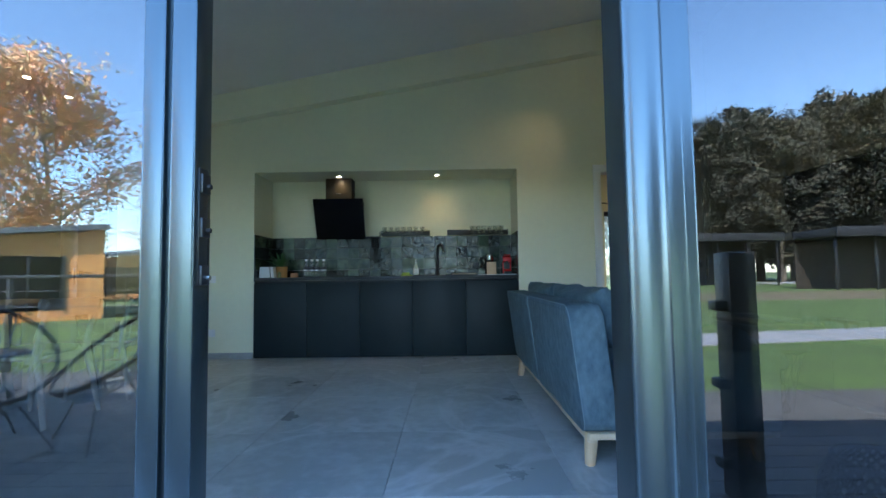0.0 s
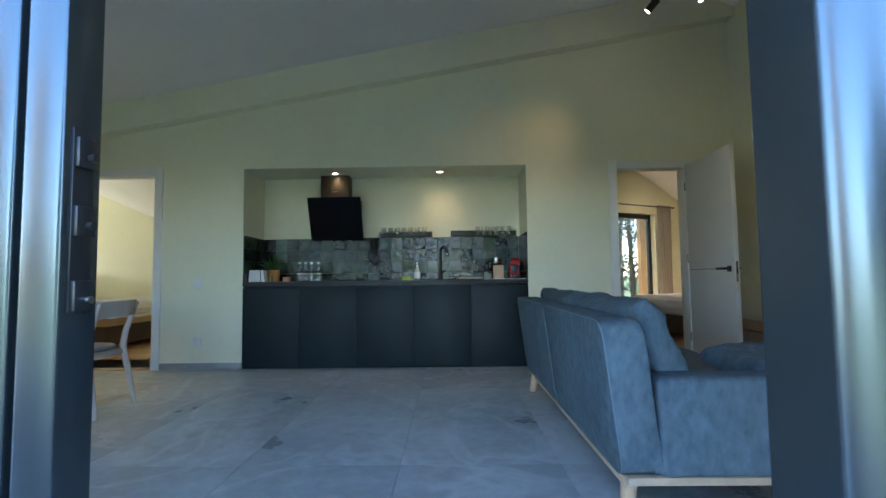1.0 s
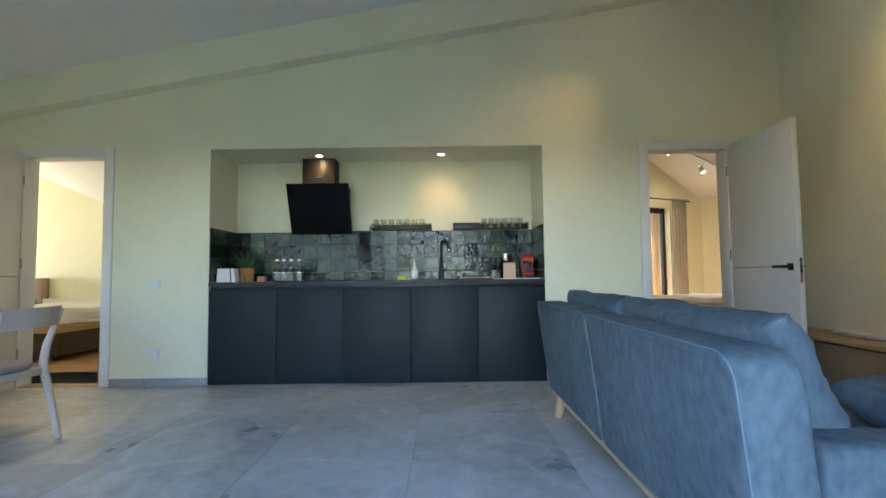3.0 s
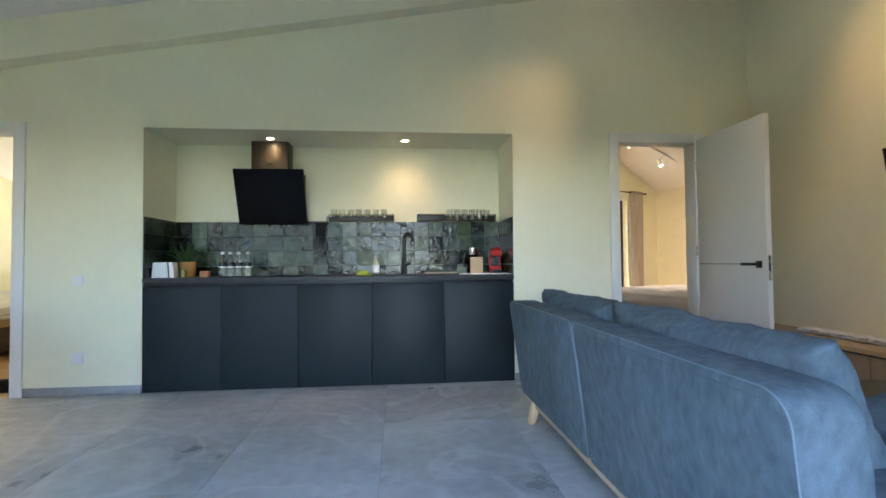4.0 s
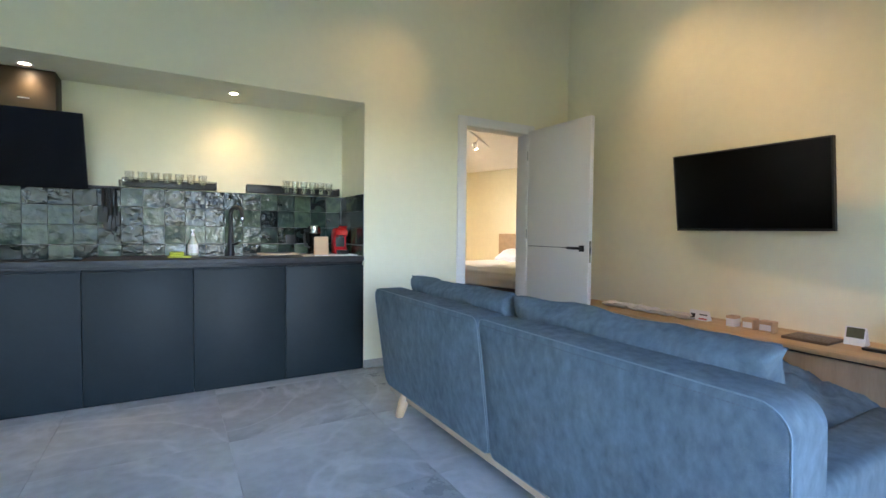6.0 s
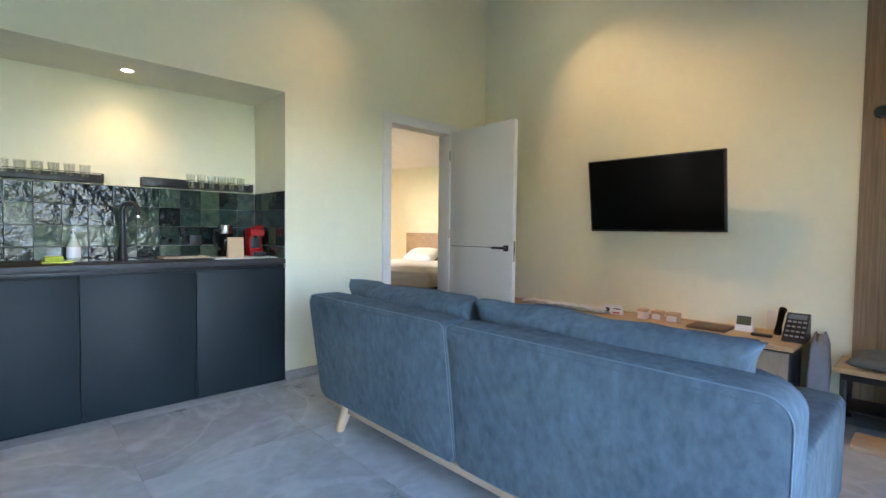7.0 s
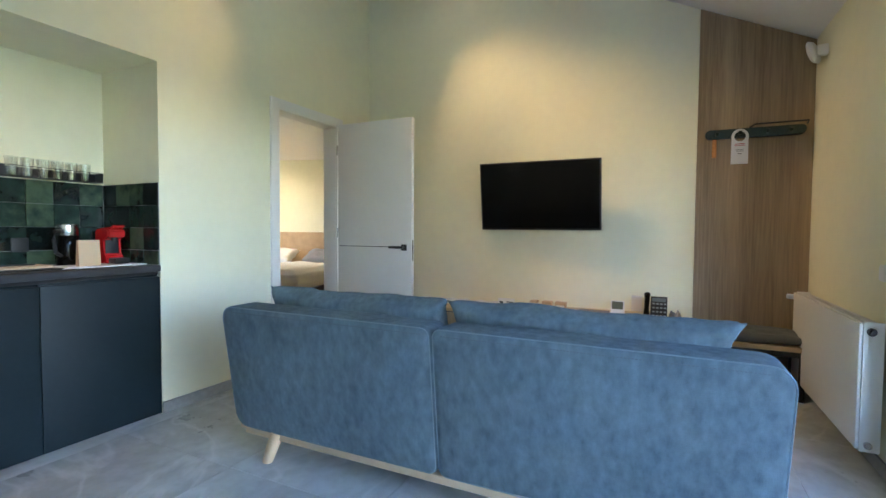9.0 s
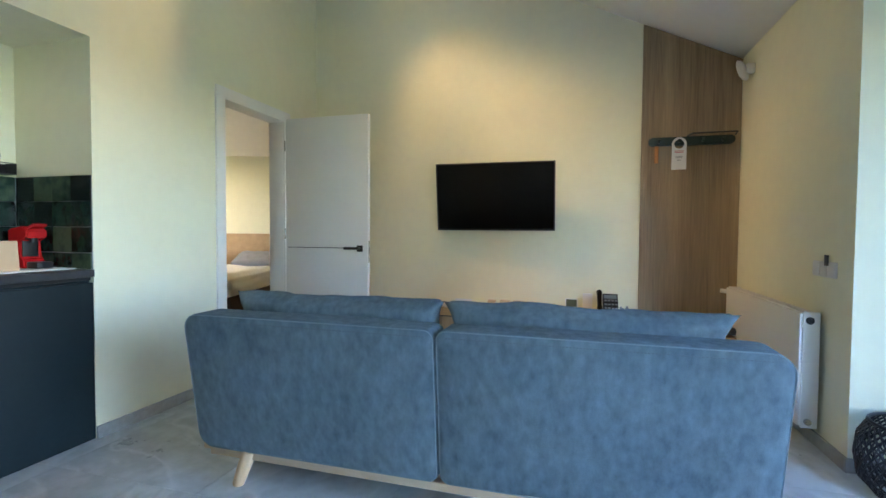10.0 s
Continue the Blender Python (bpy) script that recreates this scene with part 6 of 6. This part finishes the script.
def tree_meshes(seed, height, spread, leaf, n_leaf, leaf_size, trunk_r, crown_from=0.25, conic=0.0, limbs=22):
    """A trunk with limbs, and a ragged crown of single leaves on the twigs."""
    rng = random.Random(seed)
    bt, bl = bmesh.new(), bmesh.new()
    tips = []
    lean = Vector((rng.uniform(-0.04, 0.04), rng.uniform(-0.04, 0.04), 1))
    tp = [lean * (height * 0.92 * f) + Vector((rng.gauss(0, 0.012), rng.gauss(0, 0.012), 0)) * height * f for f in [j / 7 for j in range(8)]]
    for q, f in zip(tp, range(8)):
        q.z = height * 0.92 * f / 7
    bm_tube(bt, tp, [trunk_r * (1 - 0.88 * j / 7) for j in range(8)], 7)
    for k in range(limbs):
        f = crown_from + (0.97 - crown_from) * (k + rng.random()) / limbs
        base = tp[0].lerp(tp[-1], f)
        a = rng.uniform(0, 2 * math.pi)
        prof = (1 - conic) * math.sin(math.pi * min(1, 0.18 + 0.80 * (f - crown_from) / (1 - crown_from))) ** 0.6 + conic * (1.05 - (f - crown_from) / (1 - crown_from))
        L = spread * prof * rng.uniform(0.65, 1.1)
        d = Vector((math.cos(a), math.sin(a), rng.uniform(0.25, 0.9) * (1 - conic * 0.7)))
        pts = [base, base + d * L * 0.4 + Vector((0, 0, rng.gauss(0, 0.05) * L)), base + d * L * 0.75 + Vector((0, 0, 0.08 * L)), base + d * L]
        bm_tube(bt, pts, [trunk_r * 0.32 * (1 - f * 0.5), trunk_r * 0.2 * (1 - f * 0.5), trunk_r * 0.12, trunk_r * 0.04], 5)
        for j in range(7):
            s0 = rng.uniform(0.35, 1.0)
            b0 = base + d * L * s0
            dd = Vector((rng.gauss(0, 1), rng.gauss(0, 1), rng.gauss(0.15, 0.6))).normalized() * L * 0.35 * rng.uniform(0.5, 1.2)
            bm_tube(bt, [b0, b0 + dd * 0.5 + Vector((0, 0, 0.03)), b0 + dd], [trunk_r * 0.07, trunk_r * 0.05, trunk_r * 0.02], 4)
            tips.append((b0, dd))
    for k in range(n_leaf):
        b0, dd = tips[rng.randrange(len(tips))]
        c = b0 + dd * rng.uniform(0.2, 1.15) + Vector((rng.gauss(0, 1), rng.gauss(0, 1), rng.gauss(0, 0.8))) * spread * 0.08
        u = Vector((rng.gauss(0, 1), rng.gauss(0, 1), rng.gauss(0, 1))).normalized()
        w = u.orthogonal().normalized()
        s = leaf_size * rng.uniform(0.6, 1.3)
        bl.faces.new([bl.verts.new(c + u * s), bl.verts.new(c + w * s * 0.6), bl.verts.new(c - u * s), bl.verts.new(c - w * s * 0.6)])
    return finish(bt, "trunk", BARK), finish(bl, "crown", leaf, smooth=False)


def plant_tree(meshes, x, y, s, rot, label, group=""):
    t = thing("tree", (x, y, GZ - 0.02), label, "tree", group)
    t.scale, t.rotation_euler = (s, s, s), (0, 0, rot)
    for me_, nm in zip(meshes, ("trunk", "crown")):
        o = new(nm, me_)
        o.parent = t
    return t


aut = tree_meshes(1, 13.0, 5.0, AUTUMN, 11000, 0.125, 0.20, 0.12, limbs=40)
plant_tree(aut, -21.5, -23.0, 1.0, 0.4, "tall tree with thin orange autumn leaves behind the cabins")
plant_tree(aut, -27.5, -25.0, 1.25, 2.0, "tall tree with thin orange autumn leaves behind the cabins")
plant_tree(aut, -19.5, -31.0, 0.55, 4.0, "smaller tree turning yellow behind the cabins")
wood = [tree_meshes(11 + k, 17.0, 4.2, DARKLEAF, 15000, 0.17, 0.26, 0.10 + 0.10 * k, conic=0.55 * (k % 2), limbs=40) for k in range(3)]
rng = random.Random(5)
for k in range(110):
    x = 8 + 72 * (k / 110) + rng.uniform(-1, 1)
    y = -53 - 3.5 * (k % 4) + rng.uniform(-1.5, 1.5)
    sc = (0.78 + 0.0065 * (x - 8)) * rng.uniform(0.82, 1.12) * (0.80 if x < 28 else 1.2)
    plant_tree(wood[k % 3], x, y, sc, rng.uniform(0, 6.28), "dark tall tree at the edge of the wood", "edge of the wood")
brush = tree_meshes(31, 6.0, 2.6, BARELEAF, 1500, 0.06, 0.10, 0.08)
for x, y, s in ((3.0, 12.2, 0.6), (3.9, 12.8, 0.7), (5.0, 13.0, 0.6), (4.2, 15.0, 1.0), (6.3, 16.5, 1.1), (2.6, 17.5, 1.2), (5.2, 20.0, 1.3), (7.5, 21.0, 1.3), (3.6, 22.0, 1.4)):
    plant_tree(brush, x, y, s, x, "bare shrubby tree outside the bedroom window", "garden shrubs")

# ---- pieces: floor tiles, splashback tiles ----
def shared(name, bm, material):
    return finish(bm, name, material)


T = 0.80
me_tile = shared("tile", box((-T / 2 + 0.001, -T / 2 + 0.001, -0.012), (T / 2 - 0.001, T / 2 - 0.001, 0.0), 0.0008, 1), TILE)
x0, y0 = -0.325 - 6 * T, 3.29 - 4 * T
for i in range(11):
    for j in range(7):
        xa, ya = x0 + (i + 0.5) * T, y0 + (j + 0.5) * T + (0.0 if i % 2 else 0.0)
        if xa - T / 2 > 3.3 or ya + T / 2 < 0.6 or ya - T / 2 > YK + 0.1:
            continue
        o = new("tile", me_tile)
        o.parent = floor
        o.location = (xa, ya, 0)

ZEL = bpy.data.materials.new("glazed_green_tile")
ZEL.use_nodes = True
nt = ZEL.node_tree
p = nt.nodes["Principled BSDF"]
p.inputs["Roughness"].default_value = 0.17
p.inputs["IOR"].default_value = 1.38
oi = nt.nodes.new("ShaderNodeObjectInfo")
tc = nt.nodes.new("ShaderNodeTexCoord")
comb = nt.nodes.new("ShaderNodeVectorMath")
comb.operation = "MULTIPLY_ADD"
comb.inputs[1].default_value = (19.0, 23.0, 29.0)
rn = nt.nodes.new("ShaderNodeCombineXYZ")
for k in range(3):
    nt.links.new(oi.outputs["Random"], rn.inputs[k])
nt.links.new(rn.outputs[0], comb.inputs[0])
nt.links.new(tc.outputs["Object"], comb.inputs[2])
n1 = nt.nodes.new("ShaderNodeTexNoise")
n1.inputs["Scale"].default_value, n1.inputs["Detail"].default_value = 16, 5
nt.links.new(comb.outputs[0], n1.inputs["Vector"])
addm = nt.nodes.new("ShaderNodeMath")
addm.operation = "MULTIPLY_ADD"
addm.inputs[1].default_value, addm.inputs[2].default_value = 0.7, -0.35
nt.links.new(oi.outputs["Random"], addm.inputs[0])
add2 = nt.nodes.new("ShaderNodeMath")
nt.links.new(n1.outputs[0], add2.inputs[0])
nt.links.new(addm.outputs[0], add2.inputs[1])
ramp = nt.nodes.new("ShaderNodeValToRGB")
el = ramp.color_ramp.elements
el[0].position, el[0].color = 0.25, (0.004, 0.007, 0.007, 1)
el[1].position, el[1].color = 0.85, (0.062, 0.094, 0.058, 1)
e = el.new(0.55)
e.color = (0.014, 0.031, 0.024, 1)
nt.links.new(add2.outputs[0], ramp.inputs[0])
nt.links.new(ramp.outputs[0], p.inputs["Base Color"])
n2 = nt.nodes.new("ShaderNodeTexNoise")
n2.inputs["Scale"].default_value, n2.inputs["Detail"].default_value = 17, 3
nt.links.new(comb.outputs[0], n2.inputs["Vector"])
bp = nt.nodes.new("ShaderNodeBump")
bp.inputs["Strength"].default_value, bp.inputs["Distance"].default_value = 1.0, 0.0075
nt.links.new(n2.outputs[0], bp.inputs["Height"])
nt.links.new(bp.outputs[0], p.inputs["Normal"])

splash = thing("splashback", (-0.75, YN, 0.904), "splashback of uneven glossy dark green glazed tiles", "splashback", kind="structure")
part("grout_bed", box((-2.249, YN - 0.004, 0.9045), (0.749, YN - 0.0005, 1.398)), GROUT, splash)
part("grout_bed", box((-2.2495, YK + 0.003, 0.9045), (-2.246, YN - 0.004, 1.398)), GROUT, splash)
part("grout_bed", box((0.746, YK + 0.003, 0.9045), (0.7495, YN - 0.004, 1.398)), GROUT, splash)
P = 0.1355
me_z = shared("glazed_tile", box((-P / 2 + 0.001, -0.005, -P / 2 + 0.001), (P / 2 - 0.001, 0.004, P / 2 - 0.001), 0.0015, 1), ZEL)
me_zc = shared("glazed_tile", box((-P / 2 + 0.001, -0.005, -0.041), (P / 2 - 0.001, 0.004, 0.041), 0.0015, 1), ZEL)
rng = random.Random(8)
for r in range(4):
    z = 1.398 - P * (r + 0.5)
    cut = r == 3
    if cut:
        z = 0.9045 + 0.0425
    for c in range(22):
        o = new("glazed_tile", me_zc if cut else me_z)
        o.parent = splash
        xx = -2.246 + P * (c + 0.5) + 0.003
        if c == 21:
            o.scale = (0.98, 1, 1)
        o.location = Vector((xx, YN - 0.0085, z)) - splash.location
        o.rotation_euler = (radians(rng.gauss(0, 1.2)), 0, radians(rng.gauss(0, 1.2)))
    for xs, sg in ((-2.2435, 90), (0.7435, -90)):
        for c in range(4):
            o = new("glazed_tile", me_zc if cut else me_z)
            o.parent = splash
            o.location = Vector((xs, YN - 0.014 - P * (c + 0.5), z)) - splash.location
            o.rotation_euler = (0, radians(rng.gauss(0, 0.5)), radians(sg + rng.gauss(0, 0.6)))
